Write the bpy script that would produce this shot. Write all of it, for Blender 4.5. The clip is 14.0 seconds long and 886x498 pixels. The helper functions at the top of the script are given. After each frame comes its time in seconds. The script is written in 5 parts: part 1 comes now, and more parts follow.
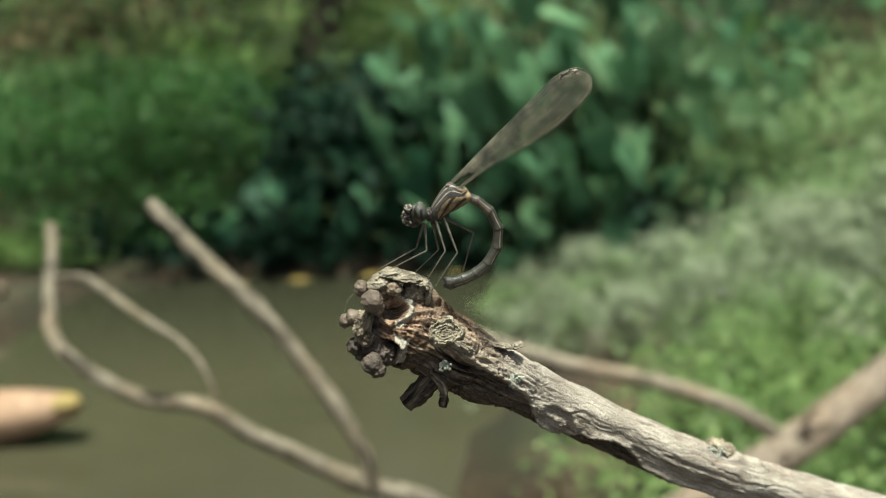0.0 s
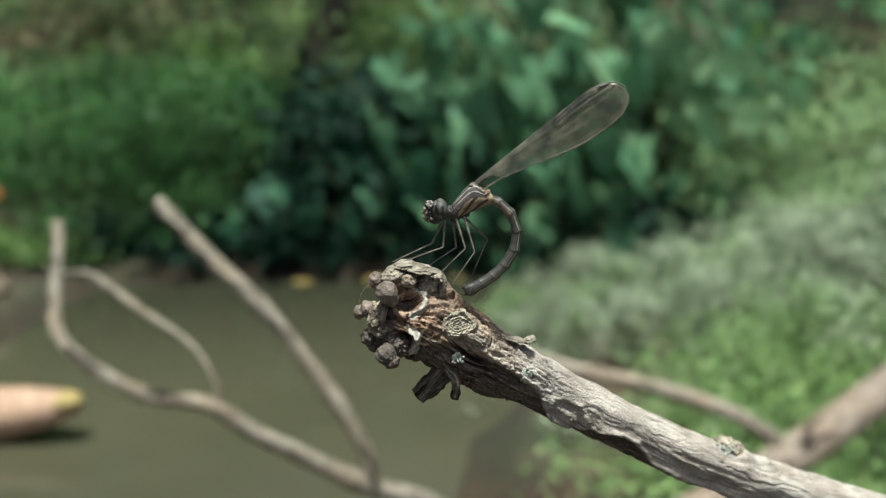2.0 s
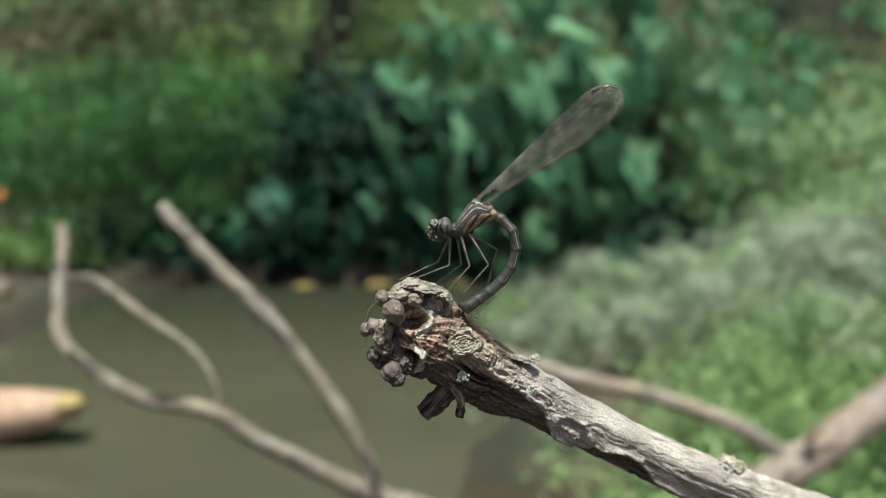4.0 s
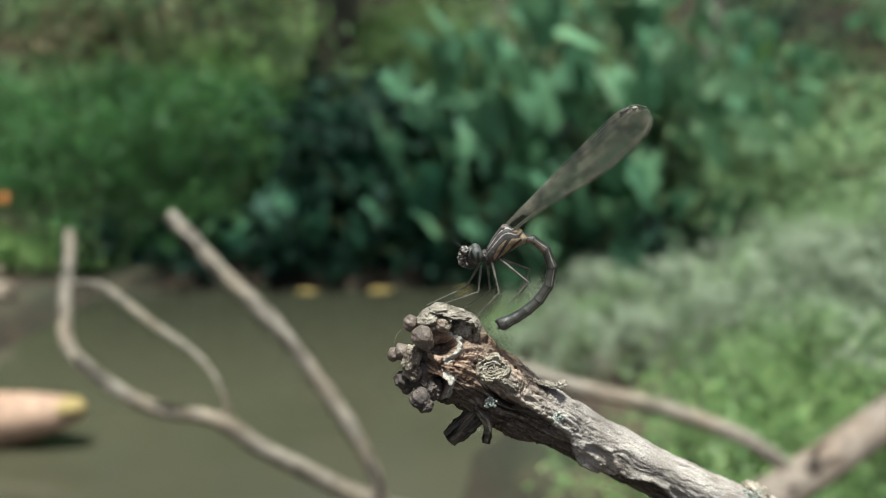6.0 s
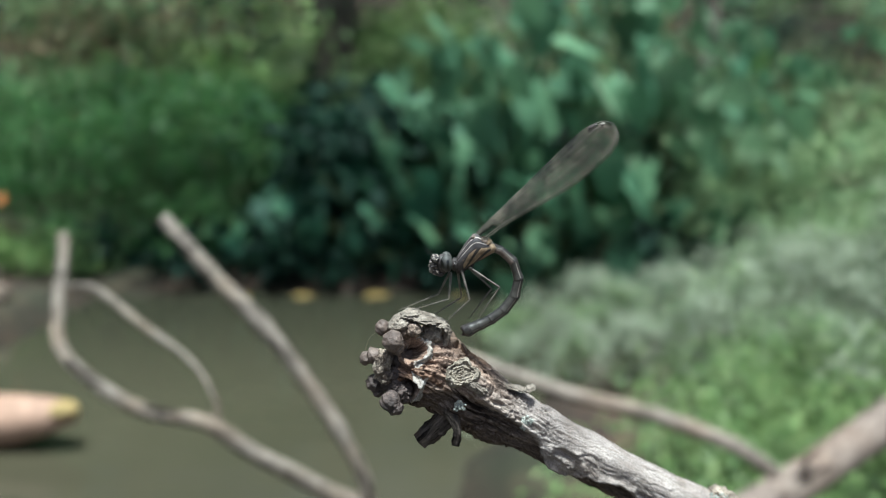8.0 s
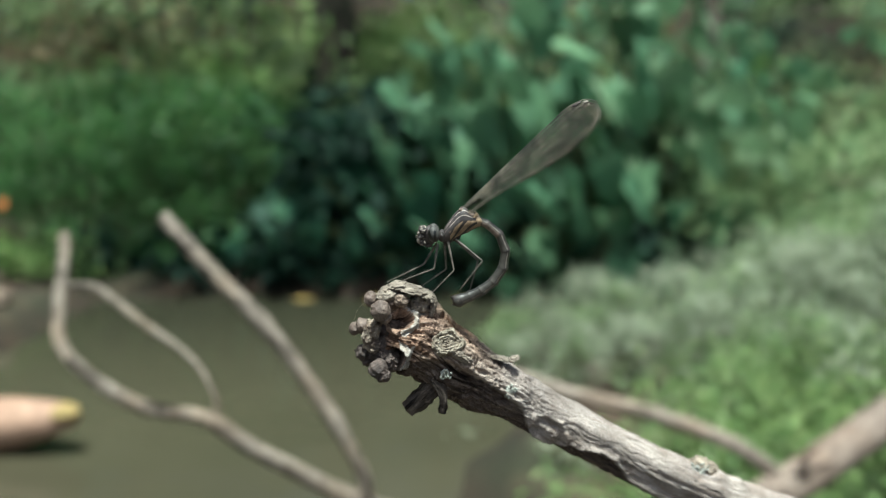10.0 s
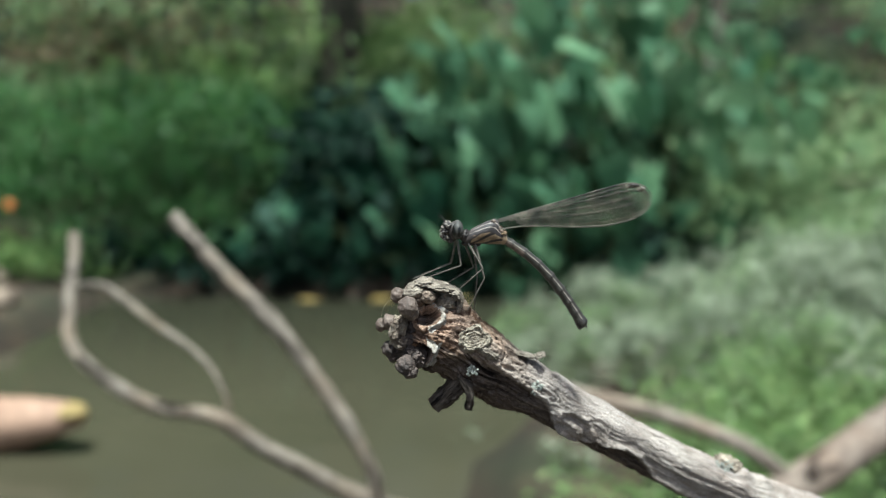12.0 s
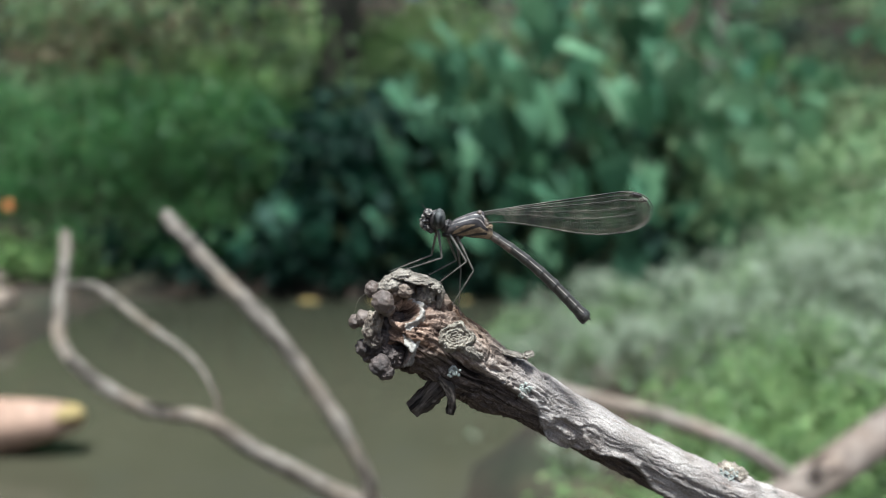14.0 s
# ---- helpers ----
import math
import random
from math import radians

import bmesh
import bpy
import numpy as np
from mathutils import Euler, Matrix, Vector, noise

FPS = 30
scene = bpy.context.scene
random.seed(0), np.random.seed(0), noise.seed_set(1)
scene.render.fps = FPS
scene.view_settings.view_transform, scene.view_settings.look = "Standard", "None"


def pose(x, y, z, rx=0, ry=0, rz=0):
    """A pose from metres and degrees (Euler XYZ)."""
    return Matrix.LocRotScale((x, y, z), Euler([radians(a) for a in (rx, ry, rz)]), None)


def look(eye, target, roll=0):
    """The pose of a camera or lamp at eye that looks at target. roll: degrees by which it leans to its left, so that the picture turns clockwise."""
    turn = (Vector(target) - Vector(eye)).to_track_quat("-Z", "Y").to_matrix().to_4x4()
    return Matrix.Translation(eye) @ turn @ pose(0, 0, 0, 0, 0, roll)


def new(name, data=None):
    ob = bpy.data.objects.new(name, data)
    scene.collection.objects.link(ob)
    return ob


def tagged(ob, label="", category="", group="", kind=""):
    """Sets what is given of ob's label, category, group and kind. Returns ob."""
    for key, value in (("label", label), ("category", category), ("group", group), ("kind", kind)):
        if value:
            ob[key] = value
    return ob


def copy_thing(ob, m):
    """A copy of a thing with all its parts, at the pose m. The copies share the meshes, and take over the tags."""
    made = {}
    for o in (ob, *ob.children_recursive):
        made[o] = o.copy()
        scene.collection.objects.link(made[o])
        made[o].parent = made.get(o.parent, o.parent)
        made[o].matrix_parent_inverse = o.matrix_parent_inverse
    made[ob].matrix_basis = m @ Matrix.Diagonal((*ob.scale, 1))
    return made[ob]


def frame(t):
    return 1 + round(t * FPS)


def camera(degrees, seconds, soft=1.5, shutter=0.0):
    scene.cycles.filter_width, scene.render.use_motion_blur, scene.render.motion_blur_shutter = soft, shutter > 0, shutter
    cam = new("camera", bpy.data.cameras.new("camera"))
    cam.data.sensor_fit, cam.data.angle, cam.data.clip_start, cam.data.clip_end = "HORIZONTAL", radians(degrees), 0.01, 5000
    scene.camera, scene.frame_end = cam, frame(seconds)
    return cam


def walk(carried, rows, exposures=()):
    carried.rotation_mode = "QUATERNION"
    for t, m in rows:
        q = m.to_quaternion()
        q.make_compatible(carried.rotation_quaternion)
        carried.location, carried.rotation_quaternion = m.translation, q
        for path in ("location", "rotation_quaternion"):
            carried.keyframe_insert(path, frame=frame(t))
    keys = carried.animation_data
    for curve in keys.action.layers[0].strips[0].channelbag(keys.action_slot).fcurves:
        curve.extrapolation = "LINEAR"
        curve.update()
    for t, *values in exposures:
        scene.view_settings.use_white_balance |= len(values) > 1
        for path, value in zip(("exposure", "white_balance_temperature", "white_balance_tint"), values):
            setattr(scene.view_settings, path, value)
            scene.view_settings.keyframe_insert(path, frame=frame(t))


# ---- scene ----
PATH = [
    (0, (0.00233, 0.00307, 0.60003), (0.00978, 0.98003, 0.38673), -1.599),
    (0.5, (0.00402, 0.00192, 0.59995), (0.01002, 0.97907, 0.38749), -1.712),
    (1, (0.00240, 0.00155, 0.59774), (0.00756, 0.97870, 0.38528), -1.313),
    (1.5, (0.00024, 0.00173, 0.60000), (0.00532, 0.97924, 0.38915), -1.180),
    (2, (0.00075, 0.00202, 0.59877), (0.00472, 0.98034, 0.39170), -0.813),
    (2.5, (0.00039, 0.00133, 0.60064), (0.00503, 0.98025, 0.39641), -0.404),
    (3, (0.00029, 0.00130, 0.60070), (0.00372, 0.98056, 0.39810), -0.490),
    (5.3, (-0.00122, 0.00217, 0.60115), (-0.00280, 0.98303, 0.40645), 0.054),
    (5.5, (-0.00279, 0.00175, 0.60162), (-0.00375, 0.98286, 0.40820), 0.032),
    (6, (-0.00335, 0.00229, 0.60319), (-0.00470, 0.98369, 0.41124), 0.224),
    (6.5, (-0.00228, 0.00060, 0.60122), (-0.00431, 0.98228, 0.41070), 0.129),
    (7, (-0.00040, 0.00045, 0.59989), (-0.00097, 0.98271, 0.41242), 0.317),
    (7.5, (-0.00213, 0.00055, 0.60414), (0.00134, 0.98336, 0.41959), 0.796),
    (8, (0.00011, -0.00011, 0.60384), (0.00211, 0.98283, 0.41993), 0.805),
    (8.2, (0.00040, -0.00140, 0.60252), (0.00182, 0.98175, 0.41970), 0.713),
    (10.3, (0.00241, -0.00435, 0.59928), (0.00236, 0.97975, 0.42162), 0.550),
    (10.5, (0.00246, -0.00340, 0.59795), (-0.00070, 0.98032, 0.41827), 0.520),
    (11, (-0.00142, -0.00189, 0.59826), (-0.00458, 0.98191, 0.41903), 0.577),
    (11.5, (-0.00150, -0.00232, 0.59730), (-0.00419, 0.98152, 0.41828), 0.535),
    (12, (-0.00088, -0.00440, 0.59971), (-0.00633, 0.97976, 0.42250), 0.531),
    (12.5, (-0.00204, -0.00626, 0.59782), (-0.00701, 0.97799, 0.42114), 0.416),
    (13, (-0.00055, -0.00353, 0.59844), (-0.00670, 0.98071, 0.42171), 0.426),
    (13.5, (0.00133, 0.00006, 0.59783), (-0.00434, 0.98466, 0.42311), 0.672),
    (14, (0.00190, 0.00339, 0.59681), (-0.00502, 0.98792, 0.42172), 0.526),
]
cam = camera(64.0, 14.0, 1.1)
cam.data.dof.use_dof = True
cam.data.dof.focus_distance = 0.0928
cam.data.dof.aperture_fstop = 13.5
walk(cam, [(t, look(eye, target, roll)) for t, eye, target, roll in PATH],
     [(0, 0.68, 6600, -13), (1, 0.68, 6400, -12), (2, 0.7, 6000, -9), (3, 0.72, 5950, -7), (7, 0.74, 5750, -6), (8, 0.74, 5450, -4), (10.5, 0.74, 5850, -8), (12, 0.74, 5650, -6), (14, 0.76, 5400, -1)])

# ---- sky and sun: bright shade under a hazy sky ----
SUN_UP, SUN_TURN = 79, 184
world = bpy.data.worlds.new("sky")
scene.world = world
world.use_nodes = True
sky = world.node_tree.nodes.new("ShaderNodeTexSky")
sky.sky_type, sky.sun_disc = "NISHITA", False
sky.sun_elevation, sky.sun_rotation = radians(SUN_UP), radians(SUN_TURN)
sky.air_density, sky.dust_density, sky.ozone_density = 0.7, 6.0, 0.5
back = world.node_tree.nodes["Background"]
back.inputs["Strength"].default_value = 0.071
world.node_tree.links.new(sky.outputs[0], back.inputs[0])
sun = new("sun", bpy.data.lights.new("sun", "SUN"))
sun.data.energy, sun.data.angle, sun.data.color = 5.0, radians(8), (1.0, 0.95, 0.88)
sun_way = Vector((math.sin(radians(SUN_TURN)) * math.cos(radians(SUN_UP)),
                  math.cos(radians(SUN_TURN)) * math.cos(radians(SUN_UP)), math.sin(radians(SUN_UP))))
sun.matrix_world = look(sun_way * 20, (0, 0, 0))

MM = 0.001


# ---- materials ----
def shader(name):
    m = bpy.data.materials.new(name)
    m.use_nodes = True
    return m, m.node_tree.nodes, m.node_tree.links, m.node_tree.nodes["Principled BSDF"]


def ramp(nodes, links, source, stops):
    r = nodes.new("ShaderNodeValToRGB")
    while len(r.color_ramp.elements) < len(stops):
        r.color_ramp.elements.new(0.5)
    for e, (at, colour) in zip(r.color_ramp.elements, stops):
        e.position, e.color = at, (*colour, 1)
    links.new(source, r.inputs[0])
    return r.outputs[0]


def noise_at(nodes, links, vector, scale, detail=4.0, rough=0.55):
    n = nodes.new("ShaderNodeTexNoise")
    n.inputs["Scale"].default_value, n.inputs["Detail"].default_value, n.inputs["Roughness"].default_value = scale, detail, rough
    if vector is not None:
        links.new(vector, n.inputs["Vector"])
    return n.outputs["Fac"]


def mixed(nodes, links, fac, a, b, kind="MIX"):
    n = nodes.new("ShaderNodeMix")
    n.data_type, n.blend_type = "RGBA", kind
    for value, socket in ((fac, n.inputs[0]), (a, n.inputs[6]), (b, n.inputs[7])):
        if isinstance(value, (int, float)):
            socket.default_value = value
        elif isinstance(value, tuple):
            socket.default_value = (*value, 1)
        else:
            links.new(value, socket)
    return n.outputs[2]


def stretched(nodes, links, source, scale):
    n = nodes.new("ShaderNodeMapping")
    n.inputs["Scale"].default_value = scale
    links.new(source, n.inputs["Vector"])
    return n.outputs[0]


def bumped(nodes, links, bsdf, height, strength, distance):
    b = nodes.new("ShaderNodeBump")
    b.inputs["Strength"].default_value, b.inputs["Distance"].default_value = strength, distance
    links.new(height, b.inputs["Height"])
    links.new(b.outputs[0], bsdf.inputs["Normal"])


def two_tone(name, a, b, scale, rough=0.7, bump=0.3, depth=0.0002, fine=None, metal=0.0, coat=0.0):
    """A plain surface that varies between two colours at two scales, in object space."""
    m, nodes, links, p = shader(name)
    where = nodes.new("ShaderNodeTexCoord").outputs["Object"]
    big = noise_at(nodes, links, where, scale, 3)
    small = noise_at(nodes, links, where, fine or scale * 7, 5)
    c = ramp(nodes, links, big, [(0.35, a), (0.68, b)])
    dark = ramp(nodes, links, small, [(0.3, (0.55, 0.55, 0.55)), (0.7, (1.15, 1.15, 1.15))])
    links.new(mixed(nodes, links, 1.0, c, dark, "MULTIPLY"), p.inputs["Base Color"])
    p.inputs["Roughness"].default_value, p.inputs["Metallic"].default_value = rough, metal
    p.inputs["Coat Weight"].default_value = coat
    bumped(nodes, links, p, small, bump, depth)
    return m


def bark(name, pale, mid, dark, tint, along=300.0, across=1500.0, depth=0.0003, warp=0.0, rusty=(0.95, 0.74, 0.58), calm=None, worn=False):
    """Weathered wood: fibres and cracks that run along the limb and wander, over blotches of colour."""
    m, nodes, links, p = shader(name)
    uv = nodes.new("ShaderNodeUVMap")
    uv.uv_map = "grain"
    where = nodes.new("ShaderNodeTexCoord").outputs["Object"]
    drift = nodes.new("ShaderNodeTexNoise")
    drift.inputs["Scale"].default_value, drift.inputs["Detail"].default_value = along * 0.6, 2
    links.new(where, drift.inputs["Vector"])
    swirl = nodes.new("ShaderNodeVectorMath")
    swirl.operation = "MULTIPLY_ADD"
    links.new(drift.outputs["Color"], swirl.inputs[0])
    swirl.inputs[1].default_value = (warp, warp, 0)
    links.new(uv.outputs[0], swirl.inputs[2])
    grain = swirl.outputs[0]
    fibre = noise_at(nodes, links, stretched(nodes, links, grain, (along, across, 1)), 1.0, 8, 0.7)
    crack = noise_at(nodes, links, stretched(nodes, links, grain, (along * 0.4, across * 0.4, 1)), 1.0, 5, 0.6)
    blotch = noise_at(nodes, links, where, along * 0.5, 4)
    rust = noise_at(nodes, links, where, along * 0.33, 3)
    grit = noise_at(nodes, links, where, across * 1.4, 3)
    c = ramp(nodes, links, fibre, [(0.34, dark), (0.5, mid), (0.67, pale)])
    c = mixed(nodes, links, ramp(nodes, links, blotch, [(0.5, (0, 0, 0)), (0.66, (0.65, 0.65, 0.65))]), c, tint)
    c = mixed(nodes, links, 1.0, c, ramp(nodes, links, rust, [(0.48, (1, 1, 1)), (0.66, rusty)]), "MULTIPLY")
    lines = ramp(nodes, links, crack, [(0.39, (0.07, 0.055, 0.047)), (0.46, (1, 1, 1))])
    if calm:
        # smoother, paler bark further down the limb; brown weathered streaks near its end
        split = nodes.new("ShaderNodeSeparateXYZ")
        links.new(uv.outputs[0], split.inputs[0])
        ease = nodes.new("ShaderNodeMapRange")
        ease.interpolation_type = "SMOOTHSTEP"
        ease.inputs["From Min"].default_value, ease.inputs["From Max"].default_value = calm
        ease.inputs["To Max"].default_value = 0.7
        links.new(split.outputs[0], ease.inputs[0])
        streak = noise_at(nodes, links, stretched(nodes, links, grain, (along * 0.22, across * 0.11, 1)), 1.0, 3, 0.6)
        c = mixed(nodes, links, 1.0, c, ramp(nodes, links, streak, [(0.38, (0.36, 0.275, 0.215)), (0.56, (1.04, 1.03, 1.02))]), "MULTIPLY")
        soft = mixed(nodes, links, ramp(nodes, links, noise_at(nodes, links, where, along * 1.2, 5), [(0.35, (0, 0, 0)), (0.65, (1, 1, 1))]), (0.35, 0.305, 0.282), (0.56, 0.50, 0.472))
        fine = noise_at(nodes, links, stretched(nodes, links, grain, (along * 0.5, across * 0.55, 1)), 1.0, 6, 0.65)
        soft = mixed(nodes, links, 1.0, soft, ramp(nodes, links, fine, [(0.34, (0.60, 0.56, 0.54)), (0.47, (1.0, 1.0, 1.0)), (0.7, (1.12, 1.11, 1.10))]), "MULTIPLY")
        c = mixed(nodes, links, ease.outputs[0], c, soft)
        lines = mixed(nodes, links, ease.outputs[0], lines, (1.0, 1.0, 1.0))
    if worn:
        # where the bark has come off, dark brown fibrous wood shows; by the broken end the wood is rusty
        share = nodes.new("ShaderNodeUVMap")
        share.uv_map = "wear"
        shares = nodes.new("ShaderNodeSeparateXYZ")
        links.new(share.outputs[0], shares.inputs[0])
        c = mixed(nodes, links, shares.outputs[1], c, mixed(nodes, links, 1.0, c, (0.92, 0.79, 0.72), "MULTIPLY"))
        thread = noise_at(nodes, links, stretched(nodes, links, grain, (along * 0.7, across * 0.75, 1)), 1.0, 6, 0.7)
        under = ramp(nodes, links, thread, [(0.36, (0.022, 0.015, 0.012)), (0.52, (0.115, 0.082, 0.066)), (0.68, (0.31, 0.245, 0.205))])
        c = mixed(nodes, links, shares.outputs[0], c, under)
    c = mixed(nodes, links, 1.0, c, lines, "MULTIPLY")
    c = mixed(nodes, links, 0.75, c, ramp(nodes, links, grit, [(0.3, (0.55, 0.55, 0.55)), (0.7, (1.3, 1.3, 1.3))]), "MULTIPLY")
    links.new(c, p.inputs["Base Color"])
    p.inputs["Roughness"].default_value = 0.85
    p.inputs["Specular IOR Level"].default_value = 0.2
    relief = mixed(nodes, links, 0.5, mixed(nodes, links, 0.35, fibre, grit), crack)
    if calm:
        relief = mixed(nodes, links, ease.outputs[0], relief, grit)
    bumped(nodes, links, p, relief, 1.0, depth)
    return m


def leafy(name, a, b, c, rough=0.5, island=True):
    """Foliage whose leaves differ: by island in joined foliage, by object where each leaf is its own."""
    m, nodes, links, p = shader(name)
    if island:
        pick = nodes.new("ShaderNodeNewGeometry").outputs["Random Per Island"]
    else:
        pick = nodes.new("ShaderNodeObjectInfo").outputs["Random"]
    where = nodes.new("ShaderNodeTexCoord").outputs["Object"]
    colour = ramp(nodes, links, pick, [(0.0, a), (0.5, b), (1.0, c)])
    blotch = noise_at(nodes, links, where, 40, 3)
    colour = mixed(nodes, links, 0.7, colour, ramp(nodes, links, blotch, [(0.3, (0.65, 0.65, 0.6)), (0.7, (1.2, 1.2, 1.1))]), "MULTIPLY")
    links.new(colour, p.inputs["Base Color"])
    p.inputs["Roughness"].default_value = rough
    p.inputs["Specular IOR Level"].default_value = 0.25
    thin = nodes.new("ShaderNodeBsdfTranslucent")
    links.new(colour, thin.inputs["Color"])
    both = nodes.new("ShaderNodeMixShader")
    both.inputs[0].default_value = 0.3
    links.new(p.outputs[0], both.inputs[1])
    links.new(thin.outputs[0], both.inputs[2])
    links.new(both.outputs[0], nodes["Material Output"].inputs[0])
    return m


BARK = bark("weathered_bark", (0.62, 0.54, 0.475), (0.36, 0.285, 0.237), (0.07, 0.048, 0.038), (0.47, 0.43, 0.37), 220, 2900, 0.0004, 0.0018, (0.96, 0.80, 0.68), (0.010, 0.025), True)
STUB_BARK = bark("dark_broken_wood", (0.17, 0.135, 0.115), (0.075, 0.06, 0.051), (0.022, 0.017, 0.014), (0.16, 0.13, 0.10), 420, 2600, 0.0005, 0.001)
TWIG_BARK = bark("twig_bark", (0.29, 0.25, 0.212), (0.185, 0.155, 0.13), (0.07, 0.056, 0.046), (0.24, 0.205, 0.165), 60, 220, 0.0006, 0.0, (0.97, 0.9, 0.82))
LIMB_BARK = bark("limb_bark", (0.29, 0.23, 0.195), (0.21, 0.163, 0.136), (0.11, 0.084, 0.07), (0.235, 0.19, 0.16), 40, 160, 0.0008, 0.0, (0.97, 0.9, 0.84))
TRUNK_BARK = bark("trunk_bark", (0.12, 0.10, 0.08), (0.07, 0.058, 0.045), (0.025, 0.02, 0.016), (0.07, 0.08, 0.05), 6, 30, 0.01)
PALE_TRUNK = bark("pale_trunk_bark", (0.34, 0.31, 0.28), (0.22, 0.20, 0.175), (0.10, 0.088, 0.075), (0.24, 0.24, 0.20), 8, 40, 0.006)
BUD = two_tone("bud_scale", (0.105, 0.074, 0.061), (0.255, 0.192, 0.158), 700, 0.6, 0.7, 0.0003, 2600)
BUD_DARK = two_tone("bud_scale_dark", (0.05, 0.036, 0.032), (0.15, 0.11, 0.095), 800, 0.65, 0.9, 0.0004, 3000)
KNOB = two_tone("knobbly_bark", (0.20, 0.15, 0.115), (0.60, 0.50, 0.40), 600, 0.9, 1.0, 0.0006, 3200)
CRUST = two_tone("pale_crust", (0.19, 0.152, 0.12), (0.46, 0.39, 0.32), 480, 0.9, 1.0, 0.0006, 3000)
RUSTY = two_tone("rusty_wood", (0.15, 0.103, 0.076), (0.48, 0.375, 0.30), 700, 0.9, 1.0, 0.0005, 3400)
SCAR = two_tone("callus", (0.19, 0.15, 0.11), (0.52, 0.45, 0.36), 900, 0.9, 1.0, 0.0006, 2600)
CHALK = two_tone("chalky_scar", (0.27, 0.225, 0.185), (0.62, 0.565, 0.51), 900, 0.9, 0.4, 0.0002)
LICHEN = two_tone("lichen", (0.38, 0.39, 0.345), (0.57, 0.58, 0.525), 1200, 0.95, 0.8, 0.0002)

WATER, nodes, links, p = shader("murky_water")
where = nodes.new("ShaderNodeTexCoord").outputs["Object"]
silt = noise_at(nodes, links, where, 1.7, 4)
murk = ramp(nodes, links, silt, [(0.3, (0.041, 0.039, 0.024)), (0.7, (0.062, 0.056, 0.036))])
# the far bank's dark reflection is painted into the water's colour
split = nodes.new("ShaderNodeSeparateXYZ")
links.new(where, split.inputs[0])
# depth and deep only set where along y the painted darkening comes in
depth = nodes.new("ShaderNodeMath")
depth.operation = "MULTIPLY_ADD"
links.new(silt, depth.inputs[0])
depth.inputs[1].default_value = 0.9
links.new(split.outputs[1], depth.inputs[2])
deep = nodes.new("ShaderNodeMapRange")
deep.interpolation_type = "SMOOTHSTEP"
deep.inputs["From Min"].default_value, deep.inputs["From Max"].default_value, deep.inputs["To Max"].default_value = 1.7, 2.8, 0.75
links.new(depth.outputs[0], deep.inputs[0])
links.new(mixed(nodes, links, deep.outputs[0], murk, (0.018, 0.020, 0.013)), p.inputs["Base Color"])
p.inputs["Roughness"].default_value, p.inputs["IOR"].default_value = 0.10, 1.33
bumped(nodes, links, p, noise_at(nodes, links, stretched(nodes, links, where, (1, 2.2, 1)), 9, 3), 0.12, 0.02)

SOIL, nodes, links, p = shader("damp_soil_litter_edge_shade")
where = nodes.new("ShaderNodeTexCoord").outputs["Object"]
litter = noise_at(nodes, links, where, 14, 6, 0.7)
patch = noise_at(nodes, links, where, 1.3, 4)
c = ramp(nodes, links, litter, [(0.3, (0.014, 0.009, 0.006)), (0.5, (0.042, 0.026, 0.017)), (0.72, (0.115, 0.072, 0.046))])
c = mixed(nodes, links, ramp(nodes, links, patch, [(0.5, (0, 0, 0)), (0.66, (0.8, 0.8, 0.8))]), c, (0.035, 0.05, 0.022))
# shade under the bank, painted as a dark margin along the water's edge
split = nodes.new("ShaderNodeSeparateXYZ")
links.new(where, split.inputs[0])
shade_height = nodes.new("ShaderNodeMath")
shade_height.operation = "MULTIPLY_ADD"
links.new(patch, shade_height.inputs[0])
shade_height.inputs[1].default_value = -0.04
links.new(split.outputs[2], shade_height.inputs[2])
shade_fade = nodes.new("ShaderNodeMapRange")
shade_fade.interpolation_type = "SMOOTHSTEP"
shade_fade.inputs["From Min"].default_value, shade_fade.inputs["From Max"].default_value = 0.005, 0.05
links.new(shade_height.outputs[0], shade_fade.inputs[0])
c = mixed(nodes, links, shade_fade.outputs[0], mixed(nodes, links, 1.0, c, (0.50, 0.44, 0.35), "MULTIPLY"), c)
links.new(c, p.inputs["Base Color"])
p.inputs["Roughness"].default_value = 0.95
bumped(nodes, links, p, litter, 0.8, 0.02)


# ---- mesh helpers ----
def empty(name, at=(0, 0, 0)):
    ob = new(name)
    ob.location = at
    ob.empty_display_size = 0.01
    return ob


def part(name, bm, material, parent, label=""):
    """Links a bmesh as one smooth mesh object under a thing or under a part."""
    me = bpy.data.meshes.new(name)
    bm.to_mesh(me)
    bm.free()
    for f in me.polygons:
        f.use_smooth = True
    for m in material if isinstance(material, (list, tuple)) else [material]:
        me.materials.append(m)
    ob = new(name, me)
    ob.parent = parent
    return tagged(ob, label)


def mesh_object(name, verts, faces, material, parent=None, smooth=True):
    me = bpy.data.meshes.new(name)
    me.from_pydata([tuple(v) for v in verts], [], [tuple(f) for f in faces])
    me.materials.append(material)
    me.polygons.foreach_set("use_smooth", [smooth] * len(me.polygons))
    ob = new(name, me)
    ob.parent = parent
    return ob


